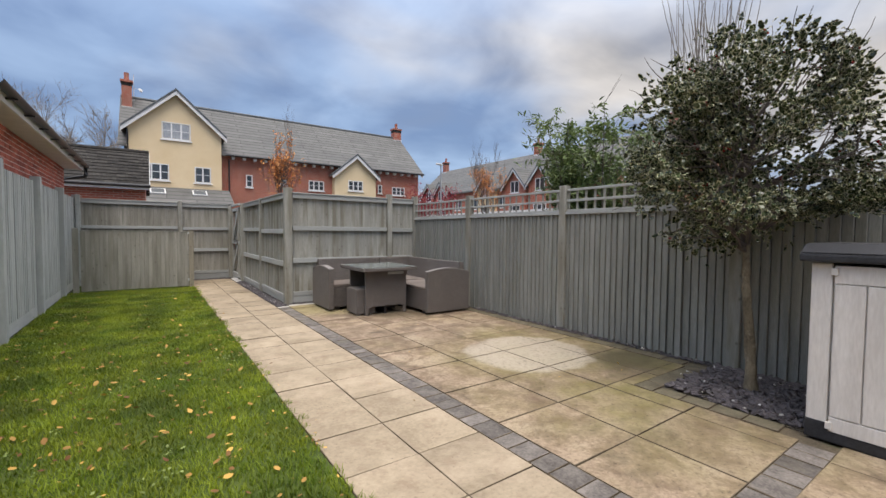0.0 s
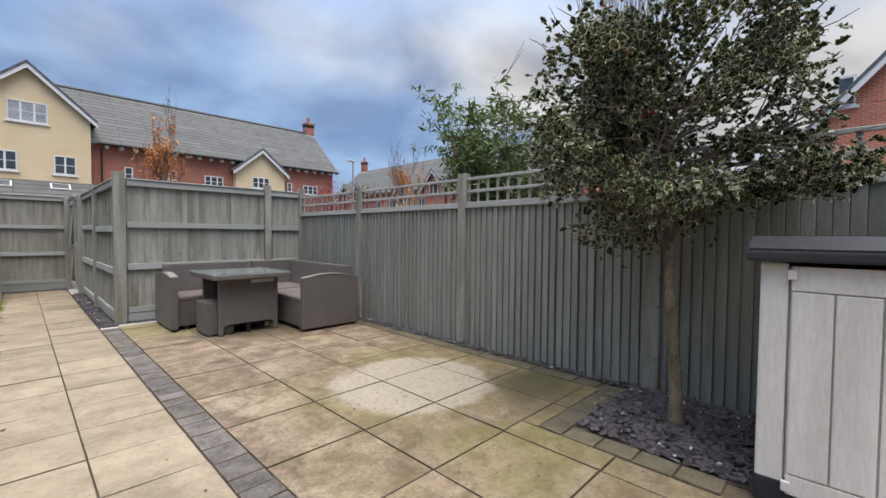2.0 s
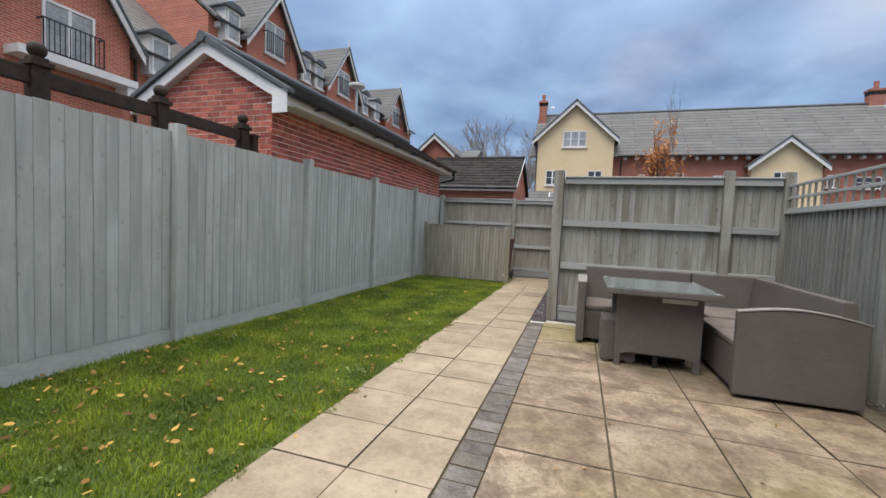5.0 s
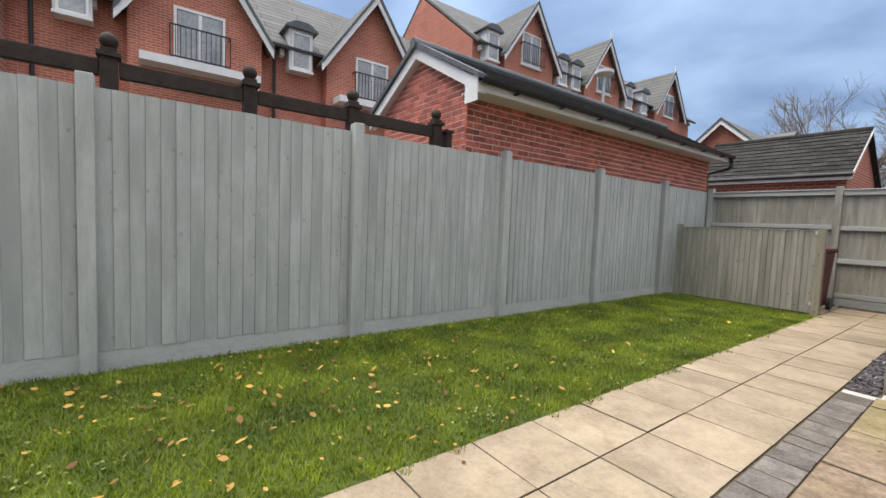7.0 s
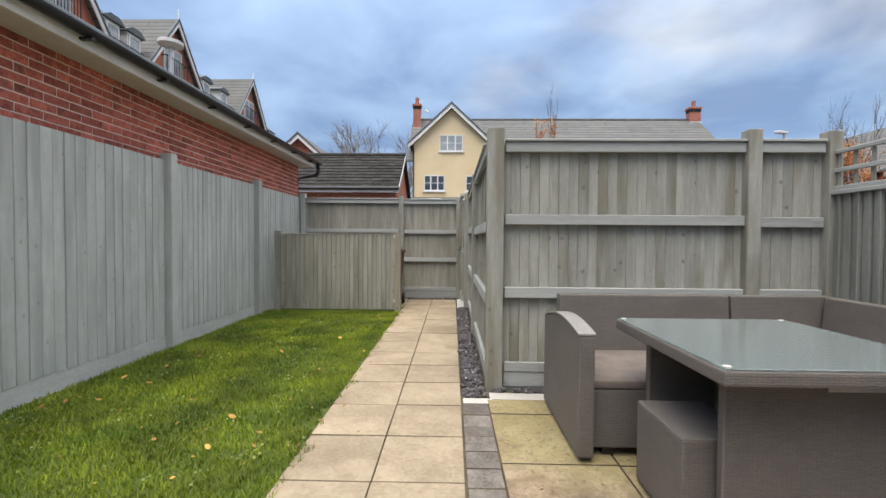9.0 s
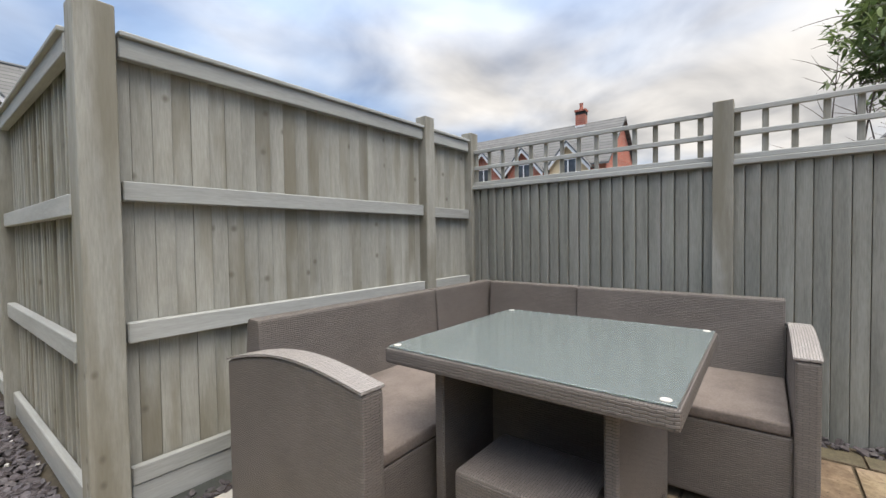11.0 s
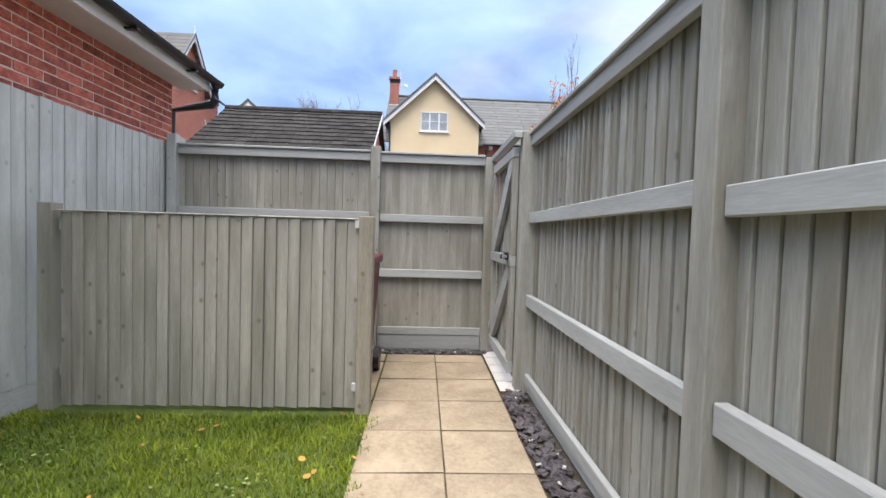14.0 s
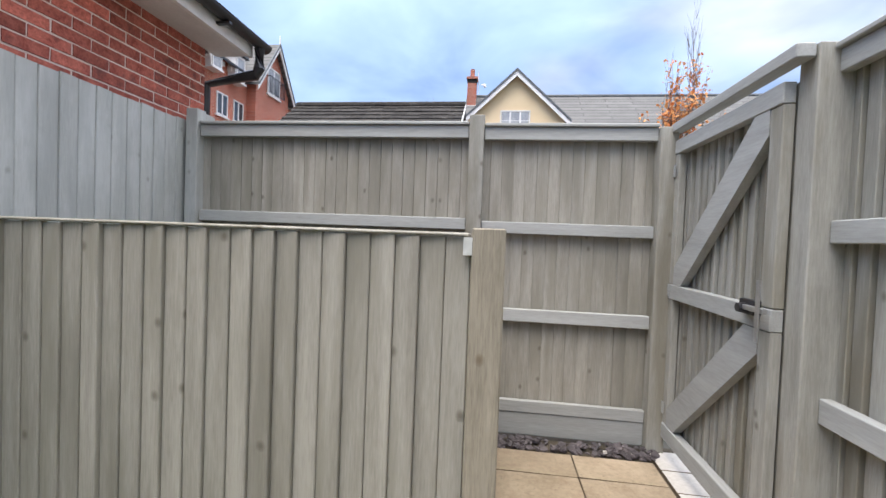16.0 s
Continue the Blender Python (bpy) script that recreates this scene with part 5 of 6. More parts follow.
for x, y in ((0.06, -0.80), (0.65, -0.80), (0.65, -0.12), (0.06, -0.12)):
    box_part("foot", (x, x + 0.06, y, y + 0.06, 0.0, 0.05), black_plastic, corner_sofa)
side_sofa = sofa("rattan_sofa", pose(5.045, 6.25, 0, 0, 0, -90), 1.045, "grey-brown rattan sofa run against the trellis fence")
curved_arm(side_sofa, 1.042, 1.118, -0.845, -0.03, 0.665, 0.645, rattan, rattan_pale)

table = thing("rattan_table", pose(3.738, 5.905, 0), "square grey-brown rattan table with frosted glass top", "table")
bm = bmesh.new()
box(bm, -0.46, 0.46, -0.465, 0.465, 0.685, 0.738)
rounded(bm, 0.010, 2)
part("tabletop", bm, rattan, table)
bm = bmesh.new()
box(bm, -0.452, 0.452, -0.457, 0.457, 0.7395, 0.746)
rounded(bm, 0.002, 1)
part("glass_top", bm, table_glass, table, "frosted pale green glass sheet")
for y0, y1 in ((-0.305, -0.265), (0.285, 0.325)):
    bm = bmesh.new()
    prism(bm, [(-0.355, 0.0), (-0.30, 0.0), (-0.30, 0.105), (-0.245, 0.125), (0.245, 0.125), (0.30, 0.105), (0.30, 0.0), (0.355, 0.0), (0.355, 0.684), (-0.355, 0.684)], y0, y1)
    rounded(bm, 0.006, 1)
    part("leg_panel", bm, rattan, table)
box_part("storage_box", (-0.02, 0.345, -0.264, 0.284, 0.14, 0.60), rattan, table)
box_part("handle_plate", (0.02, 0.30, -0.312, -0.306, 0.62, 0.66), metal_zinc, table)
box_part("stretcher", (-0.30, 0.30, -0.02, 0.02, 0.02, 0.06), black_plastic, table)
box_part("stretcher", (-0.02, 0.02, -0.264, 0.284, 0.0, 0.12), black_plastic, table)
for x in (-0.43, 0.42):
    for y in (-0.43, 0.43):
        bm = bmesh.new()
        tube(bm, [(x, y, 0.7465), (x, y, 0.7485)], [0.014, 0.013], 10)
        part("glass_pad", bm, pale_stone, table)

ott = thing("rattan_footstool", pose(3.42, 5.86, 0), "small grey-brown rattan footstool tucked under the table", "footstool")
bm = bmesh.new()
box(bm, -0.155, 0.155, -0.20, 0.20, 0.02, 0.405)
rounded(bm, 0.014, 2)
part("body", bm, rattan, ott)
for x in (-0.13, 0.08):
    for y in (-0.17, 0.12):
        box_part("foot", (x, x + 0.05, y, y + 0.05, 0.0, 0.02), pale_stone, ott)

# ---- storage shed ----
shed = thing("storage_shed", pose(4.15, 0.60, 0, 0, 0, -90), "off-white plastic storage shed with dark lid and base", "shed")
bm = bmesh.new()
box(bm, 0.0, 1.40, 0.0, 0.88, 0.0, 0.13)
rounded(bm, 0.02, 3)
part("base", bm, resin_dark, shed, "anthracite plastic base")
box_part("carcass", (0.012, 1.388, 0.03, 0.868, 0.12, 1.10), resin_white, shed, bevel=0.008)
for x in (0.006, 1.29):
    box_part("corner_post", (x, x + 0.104, 0.004, 0.06, 0.10, 1.118), resin_white, shed, bevel=0.012)
for k in range(2):
    x0 = 0.118 + k * 0.585
    x1 = x0 + 0.578
    door = part("door", to_mesh("door", bmesh.new(), resin_white), None, shed, "off-white wood-grain door")
    box_part("door_panel", (x0, x1, 0.008, 0.028, 0.075, 1.105), resin_white, door)
    for z0, z1 in ((0.075, 0.165), (0.995, 1.105)):
        box_part("door_rail", (x0 + 0.002, x1 - 0.002, -0.006, 0.0075, z0, z1), resin_white, door, bevel=0.004)
    w = (x1 - x0 - 0.004) / 4
    for i in range(4):
        a = x0 + 0.002 + i * w
        box_part("slat", (a + 0.0035, a + w - 0.0035, -0.007, 0.0075, 0.170, 0.990), resin_white, door, bevel=0.005)
    for z in (0.09, 1.045):
        hx = x0 - 0.012 if k == 0 else x1 - 0.02
        box_part("hinge", (hx, hx + 0.032, -0.020, 0.006, z, z + 0.045), resin_white, door, bevel=0.004)
bm = bmesh.new()
prism(bm, [(-0.05, 1.125), (0.93, 1.125), (0.93, 1.185), (0.80, 1.232), (0.06, 1.232), (-0.05, 1.172)], -0.045, 1.445, "YZ")
rounded(bm, 0.012, 2)
part("lid", bm, resin_dark, shed, "dark sloping lid")
bm = bmesh.new()
prism(bm, [(-0.046, 1.177), (0.058, 1.2345), (0.058, 1.2395), (-0.046, 1.183)], -0.03, 1.43, "YZ")
part("lid_plank", bm, resin_dark, shed)
for i in range(5):
    y = 0.075 + i * 0.146
    box_part("lid_plank", (-0.005, 1.405, y, y + 0.138, 1.2325, 1.242), resin_lid, shed)

# ---- wheelie bin behind the screen ----
wb = thing("wheelie_bin", pose(1.20, 11.45, 0), "maroon plastic wheelie bin behind the low screen", "bin")
bm = bmesh.new()
v = []
for z, w, d in ((0.06, 0.22, 0.25), (0.92, 0.27, 0.32)):
    v.append([bm.verts.new((x * w, y * d, z)) for x, y in ((-1, -1), (1, -1), (1, 1), (-1, 1))])
bm.faces.new(v[0]), bm.faces.new(v[1])
for i in range(4):
    bm.faces.new((v[0][i], v[0][(i + 1) % 4], v[1][(i + 1) % 4], v[1][i]))
rounded(bm, 0.02, 2)
part("body", bm, bin_red, wb)
bm = bmesh.new()
box(bm, -0.29, 0.29, -0.35, 0.36, 0.925, 0.985)
rounded(bm, 0.02, 2)
part("lid", bm, bin_red, wb)
bm = bmesh.new()
tube(bm, [(-0.25, 0.40, 0.93), (0.28, 0.40, 0.93)], [0.018, 0.018], 8)
part("handle", bm, bin_red, wb)
for x in (-0.27, 0.27):
    bm = bmesh.new()
    tube(bm, [(x - 0.025, 0.20, 0.10), (x + 0.025, 0.20, 0.10)], [0.10, 0.10], 16)
    part("wheel", bm, black_plastic, wb)

# ---- street lamps ----
for (x, y, z, rz, lab) in ((14.6, 19.8, 5.2, 200, "grey street lamp with a flat head over the houses"), (-4.1, 13.5, 5.6, 20, "pale round-headed street lamp behind the garage")):
    lampp = thing("street_lamp", pose(x, y, 0, 0, 0, rz), lab, "street lamp")
    bm = bmesh.new()
    tube(bm, [(0, 0, 0), (0, 0, z * 0.5), (0, 0, z - 0.05)], [0.07, 0.055, 0.04], 10)
    part("pole", bm, metal_zinc, lampp)
    bm = bmesh.new()
    if rz > 100:
        box(bm, -0.10, 0.42, -0.09, 0.09, z - 0.05, z + 0.05)
        rounded(bm, 0.04, 2)
    else:
        tube(bm, [(0, 0, z - 0.10), (0, 0, z - 0.04), (0, 0, z + 0.04), (0, 0, z + 0.10)], [0.12, 0.26, 0.26, 0.08], 16)
    part("head", bm, soffit_white, lampp)

# ---- trees ----
def limb_points(p, d, length, rng, n_seg=5, bend=0.25, lift=0.1):
    pts = [Vector(p)]
    d = Vector(d).normalized()
    for _ in range(n_seg):
        d = (d + Vector((rng.uniform(-1, 1), rng.uniform(-1, 1), rng.uniform(-1, 1))) * bend + Vector((0, 0, lift))).normalized()
        pts.append(pts[-1] + d * length / n_seg)
    return pts


def leaf_cloud(name, centres, size, shape, mats, rng, parent, label, margin=0.0, droop=0.3, wave=0.0):
    """Many single leaves, each a bent outline of its own; margin: width of a second-colour rim."""
    verts, faces, idx = [], [], []
    for c, dirn in centres:
        s = size * rng.uniform(0.7, 1.3)
        q = Euler((rng.uniform(-0.9, 0.9), rng.uniform(-0.9, 0.9) + droop, rng.uniform(0, 6.283))).to_matrix()
        if dirn is not None and rng.random() < 0.6:
            q = Vector(dirn).to_track_quat("X", "Z").to_matrix() @ Euler((rng.uniform(-1.0, 1.0), rng.uniform(-0.6, 0.6), rng.uniform(-0.7, 0.7))).to_matrix()
        fold = rng.uniform(0.05, 0.3)
        outline = [Vector((u * s, w * s, abs(w) * fold * s - 0.15 * u * u * s + wave * s * (1 if i % 2 else -1))) for i, (u, w) in enumerate(shape)]
        base = len(verts)
        if margin:
            mid = sum(outline, Vector()) / len(outline)
            inner = [mid + (p - mid) * (1 - margin) for p in outline]
            verts += [tuple(c + q @ p) for p in outline + inner]
            k = len(outline)
            for i in range(k):
                faces.append((base + i, base + (i + 1) % k, base + k + (i + 1) % k, base + k + i))
                idx.append(1)
            faces.append(tuple(range(base + k, base + 2 * k)))
            idx.append(0)
        else:
            verts += [tuple(c + q @ p) for p in outline]
            faces.append(tuple(range(base, base + len(outline))))
            idx.append(0)
    ob = new(name, mesh_from(name, verts, faces, mats, idx))
    ob.parent = parent
    if label:
        tagged(ob, label)
    return ob


HOLLY_SHAPE = [(0, 0), (0.20, 0.27), (0.36, 0.22), (0.55, 0.34), (0.72, 0.20), (0.88, 0.19), (1.02, 0.0), (0.88, -0.19), (0.72, -0.20), (0.55, -0.34), (0.36, -0.22), (0.20, -0.27)]
LANCE = [(0, 0), (0.3, 0.13), (0.65, 0.11), (1.0, 0.0), (0.65, -0.11), (0.3, -0.13)]
OVAL = [(0, 0), (0.3, 0.28), (0.7, 0.26), (1.0, 0.0), (0.7, -0.26), (0.3, -0.28)]

rng = random.Random(21)
holly = thing("holly_tree", pose(4.74, 1.08, 0), "variegated holly tree with cream-edged leaves and red berries", "tree")
bm = bmesh.new()
trunk = [(0, 0, -0.03), (0.0, 0.01, 0.25), (-0.01, 0.03, 0.55), (-0.035, 0.05, 0.85), (-0.02, 0.06, 1.12), (0.01, 0.07, 1.5), (0.0, 0.08, 2.1)]
knob = []
for a, b in zip(trunk, trunk[1:]):
    knob += [tuple(Vector(a).lerp(Vector(b), f)) for f in (0.0, 0.25, 0.5, 0.75)]
tube(bm, knob, [(0.042 - 0.013 * p[2] / 1.2 if p[2] < 1.2 else 0.029 - 0.014 * (p[2] - 1.2)) * rng.uniform(0.86, 1.16) + (0.010 if p[2] < 0.05 else 0) for p in knob], 12)
smooth(part("trunk", bm, bark, holly, "knotty grey-brown trunk"))
bm = bmesh.new()
tips = []
for i in range(70):
    a = rng.uniform(0, 6.283)
    z0 = rng.uniform(1.05, 2.25)
    el = rng.uniform(-0.15, 0.8) + (z0 - 1.3) * 0.55
    d = Vector((math.cos(a), math.sin(a), el))
    pts = limb_points((0.0, 0.06, z0), d, rng.uniform(0.55, 0.98) * (1.0 if z0 < 1.9 else 0.8), rng, 5, 0.22, 0.03)
    if (pts[-1].x / 0.9) ** 2 + ((pts[-1].y - 0.15) / 0.88) ** 2 + ((pts[-1].z - 1.99) / 0.95) ** 2 > 1:
        continue
    if pts[-1].z < 1.25 or (pts[-1].y < -0.1 and pts[-1].z < 1.36 - 0.42 * pts[-1].y):
        continue
    tube(bm, pts, [0.016, 0.013, 0.010, 0.008, 0.005, 0.003], 5)
    tips += [(p, (pts[-1] - pts[0]).normalized()) for p in pts[2:]]
    for _ in range(3):
        b = rng.choice(pts[1:])
        q = limb_points(b, d + Vector((rng.uniform(-1, 1), rng.uniform(-1, 1), rng.uniform(-0.5, 0.9))), rng.uniform(0.22, 0.46), rng, 4, 0.3, 0.02)
        if q[-1].z < 1.15 or (q[-1].y < -0.1 and q[-1].z < 1.32 - 0.42 * q[-1].y):
            continue
        tube(bm, q, [0.007, 0.005, 0.004, 0.003, 0.002], 4)
        tips += [(p, (q[-1] - q[0]).normalized()) for p in q[1:]]
for i in range(420):
    # outer twigs that fill the crown
    u = Vector((rng.gauss(0, 1), rng.gauss(0, 1), rng.gauss(0.15, 1))).normalized()
    p = Vector((-0.03, 0.11, 2.0)) + Vector((u.x * 0.93, u.y * 0.95, u.z * 0.98)) * rng.uniform(0.35, 0.93)
    q = limb_points(p, u + Vector((0, 0, rng.uniform(-0.3, 0.5))), rng.uniform(0.14, 0.28), rng, 3, 0.25, 0.0)
    if q[-1].z < 1.12 or (q[-1].y < -0.1 and q[-1].z < 1.32 - 0.42 * q[-1].y):
        continue
    if i % 3 == 0:
        tube(bm, q, [0.004, 0.003, 0.0025, 0.002], 4)
    tips += [(c, (q[-1] - q[0]).normalized()) for c in q]
low = limb_points((0, 0.04, 1.42), (0.0, -1, 0.32), 0.84, rng, 6, 0.08, -0.01)
tube(bm, low, [0.014, 0.012, 0.010, 0.008, 0.006, 0.004, 0.003], 5)
tagged(part("limbwork", bm, twig_bark, holly), "thin brown twigs inside the crown", kind="stuff")
centres = []
CC = Vector((-0.03, 0.15, 1.99))
while len(centres) < 9000:
    p, d = rng.choice(tips)
    c = p + Vector((rng.gauss(0, 0.085), rng.gauss(0, 0.085), rng.gauss(0, 0.075)))
    r = c - CC
    lump = 1.0 + 0.22 * noise.noise(c * 2.6)
    if (r.x / (0.98 if r.x > 0 else 0.92)) ** 2 + ((r.y / 0.90) if r.y > 0 else (r.y / 0.90)) ** 2 + (r.z / 1.00) ** 2 < lump and c.z > 1.02 + 0.12 * noise.noise(c * 4):
        if noise.noise(c * 3.1 + Vector((5, 2, 9))) > (-0.02 if r.z < 0.25 else -0.12) + 0.18 * min(1, max(0, 0.35 - r.y)) and not (c.y < -0.12 and c.z < 1.30 - 0.42 * c.y):
            centres.append((c, d))
for k in range(620):
    p = low[rng.randint(2, 6)]
    centres.append((p + Vector((rng.gauss(0, 0.08), rng.gauss(0, 0.05), rng.gauss(0, 0.055))), Vector((0, -1, 0.1))))
leaf_cloud("crown", centres, 0.056, HOLLY_SHAPE, [holly_green, holly_edge], rng, holly, "dense dark leaves with cream margins", 0.11, wave=0.09)
bm = bmesh.new()
for _ in range(90):
    c, d = rng.choice(centres)
    for _ in range(rng.randint(2, 5)):
        bmesh.ops.create_icosphere(bm, subdivisions=1, radius=0.0075, matrix=Matrix.Translation(c + Vector((rng.gauss(0, 0.014), rng.gauss(0, 0.014), rng.gauss(0, 0.014)))))
tagged(part("berry", bm, berry_red, holly), "small red berries in clusters", kind="stuff")

rng = random.Random(5)
shrub = thing("tall_shrub", pose(6.55, 4.2, 0), "tall leafy green shrub behind the trellis", "shrub")
bm = bmesh.new()
centres = []
for i in range(84):
    a = rng.uniform(0, 6.283)
    d = Vector((math.cos(a) * 0.40, math.sin(a) * 0.85, rng.uniform(1.1, 2.0)))
    pts = limb_points((rng.uniform(-0.4, 0.4), rng.uniform(-1.0, 0.75), 0.0), d, rng.uniform(2.0, 3.45), rng, 8, 0.10, 0.0)
    if pts[-1].y > 0.66 or pts[-1].z > 3.30:
        continue
    tube(bm, pts, [0.02, 0.017, 0.015, 0.012, 0.010, 0.008, 0.006, 0.004, 0.002], 5)
    for k in range(3, 9):
        for _ in range(3):
            q = limb_points(pts[k], Vector((rng.uniform(-1, 1), rng.uniform(-1, 1), rng.uniform(0.1, 0.9))), rng.uniform(0.2, 0.5), rng, 4, 0.15, -0.03)
            tube(bm, q, [0.004, 0.003, 0.0025, 0.002, 0.001], 4)
            for p in q[1:]:
                for _ in range(5):
                    centres.append((p + Vector((rng.gauss(0, 0.03), rng.gauss(0, 0.03), rng.gauss(0, 0.03))), Vector((rng.uniform(-1, 1), rng.uniform(-1, 1), rng.uniform(-0.5, 0.6)))))
part("stemwork", bm, twig_bark, shrub)
centres = [c for c in centres if -1.25 < c[0].y < 0.66 and c[0].z < 3.42 - 0.25 * max(0, c[0].y - 0.9) and not (c[0].y > 0.3 and c[0].z < 1.9 + 0.75 * c[0].y)]
leaf_cloud("crown", centres, 0.105, LANCE, [shrub_green], rng, shrub, "long narrow green leaves")

rng = random.Random(9)
twigs = thing("bare_willow", pose(6.6, 2.35, 0), "clump of tall bare upright shoots behind the holly", "shrub")
bm = bmesh.new()
tube(bm, [(0, 0, 0), (0, 0.02, 1.5), (0, 0.05, 2.3)], [0.06, 0.05, 0.05], 8)
part("trunk", bm, twig_bark, twigs)
bm = bmesh.new()
for i in range(64):
    pts = limb_points((rng.uniform(-0.1, 0.1), rng.uniform(-0.35, 0.35), 2.2), (rng.uniform(-0.12, 0.12), rng.uniform(-0.22, 0.22), 1), rng.uniform(1.6, 2.6), rng, 5, 0.05, 0.05)
    tube(bm, pts, [0.008, 0.007, 0.006, 0.005, 0.004, 0.002], 4)
part("shootwork", bm, pale_bark, twigs)


def bare_tree(name, m, height, spread, label, seed, leaves=0, leaf_mat=None, thick=0.2, upright=0.3, group="", deep=3, skin=None, crowd=7):
    """A trunk that forks again and again, with thin twigs and, if wanted, some clinging leaves."""
    rng = random.Random(seed)
    t = thing(name, m, label, "tree", group)
    bm = bmesh.new()
    base = limb_points((0, 0, -0.05), (0, 0, 1), height * 0.45, rng, 5, 0.05, 0.1)
    tube(bm, base, [thick * k for k in (1, 0.85, 0.75, 0.65, 0.58, 0.5)], 9)
    part("trunk", bm, twig_bark, t)
    bm = bmesh.new()
    ends = []

    def grow(p, d, length, r, depth):
        pts = limb_points(p, d, length, rng, 4, 0.16, upright * 0.35)
        tube(bm, pts, [r, r * 0.85, r * 0.7, r * 0.55, r * 0.4], 4 if depth > 1 else 6)
        if depth >= deep:
            ends.extend(pts[1:])
            return
        for _ in range(4 if depth < 2 else (8 if depth == 2 else 4)):
            k = rng.randint(1, 4)
            grow(pts[k], (pts[k] - pts[k - 1]).normalized() + Vector((rng.uniform(-1, 1), rng.uniform(-1, 1), rng.uniform(-0.3, 0.8))) * spread, length * rng.uniform(0.45, 0.7), r * 0.5, depth + 1)
    for i in range(crowd):
        a = 6.283 * i / crowd + rng.uniform(-0.3, 0.3)
        k = rng.randint(2, 5)
        grow(base[k], Vector((math.cos(a) * spread, math.sin(a) * spread, rng.uniform(0.5, 1.2) + upright)), height * rng.uniform(0.32, 0.5), thick * 0.35, 0)
    part("branchwork", bm, skin or twig_bark, t)
    if leaves:
        pick = [(rng.choice(ends) + Vector((rng.gauss(0, 0.06), rng.gauss(0, 0.06), rng.gauss(0, 0.06))), None) for _ in range(leaves)]
        pick = [p for p in pick if p[0].z < height * (1.12 if height < 7 else 0.9)]
        leaf_cloud("crown", pick, 0.10 if height < 9 else 0.14, OVAL, [leaf_mat], rng, t, "sparse orange autumn leaves")
    return t


bare_tree("bare_tree", pose(-4.6, 47.0, 0), 12.2, 0.95, "wide bare winter tree beyond the houses", 31, thick=0.40, upright=0.05, deep=4, skin=pale_bark, crowd=11)
bare_tree("autumn_tree", pose(6.0, 21.0, 0), 5.6, 0.34, "slim autumn tree with a few orange leaves", 12, 1500, autumn_leaf, 0.07, 0.8)
bare_tree("autumn_tree", pose(27.5, 30.5, 0), 8.2, 0.5, "orange-leaved autumn tree before the far terrace", 17, 5200, autumn_leaf, 0.14, 0.5)
rng = random.Random(8)
rs = thing("crimson_shrub", pose(22.0, 32.5, 0), "crimson autumn shrub by the brick house", "shrub")
bm = bmesh.new()
cs = []
for i in range(26):
    pts = limb_points((rng.uniform(-0.5, 0.5), rng.uniform(-0.5, 0.5), 0), (rng.uniform(-0.6, 0.6), rng.uniform(-0.6, 0.6), 1), rng.uniform(3.8, 6.0), rng, 6, 0.12, 0.02)
    tube(bm, pts, [0.04, 0.035, 0.03, 0.02, 0.015, 0.01, 0.005], 5)
    for k in range(2, 7):
        for _ in range(30):
            cs.append((pts[k] + Vector((rng.gauss(0, 0.35), rng.gauss(0, 0.35), rng.gauss(0, 0.3))), None))
part("stemwork", bm, twig_bark, rs)
leaf_cloud("crown", cs, 0.16, OVAL, [red_shrub], rng, rs, "crimson leaves")

# ---- paving ----
def slab_kinds(name, w, d, h, mat, count=5, rough=0.0022, chip=0.0022):
    kinds = []
    rng = random.Random(int(w * 1000 + d * 10))
    for _ in range(count):
        bm = bmesh.new()
        c = chip
        xs, ys = (-w / 2, -w / 2 + c, w / 2 - c, w / 2), (-d / 2, -d / 2 + c, d / 2 - c, d / 2)
        grid = [[bm.verts.new((x, y, -c * 0.7 if i in (0, 3) or j in (0, 3) else rng.uniform(-rough, rough))) for i, x in enumerate(xs)] for j, y in enumerate(ys)]
        for j in range(4):
            for i in range(4):
                if i in (0, 3) or j in (0, 3):
                    grid[j][i].co.x += rng.uniform(-0.0025, 0.0025)
                    grid[j][i].co.y += rng.uniform(-0.0025, 0.0025)
        for j in range(3):
            for i in range(3):
                f = bm.faces.new((grid[j][i], grid[j][i + 1], grid[j + 1][i + 1], grid[j + 1][i]))
                f.material_index = 0 if i == 1 and j == 1 else 1
        ring = [grid[0][i] for i in range(4)] + [grid[j][3] for j in range(1, 4)] + [grid[3][i] for i in (2, 1, 0)] + [grid[j][0] for j in (2, 1)]
        low = [bm.verts.new((v.co.x, v.co.y, -h)) for v in ring]
        for i in range(len(ring)):
            k = (i + 1) % len(ring)
            bm.faces.new((ring[k], ring[i], low[i], low[k])).material_index = 1
        kinds.append(to_mesh(name, bm, [mat, slab_dirt]))
    return kinds


def lay(kinds, name, parent, x, y, rng, z=0.0, turn=0.0, sx=1.0, sy=1.0, tilt=0.15):
    ob = part(name, rng.choice(kinds), None, parent)
    ob.matrix_basis = pose(x, y, z + rng.uniform(-0.0015, 0.0015), rng.uniform(-tilt, tilt), rng.uniform(-tilt, tilt), turn + rng.uniform(-0.25, 0.25)) @ Matrix.Diagonal((sx, sy, 1, 1))
    return ob


def bed_sheet(name, x0, x1, y0, y1, z0, z1, mat, label, category):
    bm = bmesh.new()
    box(bm, x0, x1, y0, y1, z0, z1)
    return tagged(new(name, to_mesh(name, bm, mat)), label, category, kind="structure")


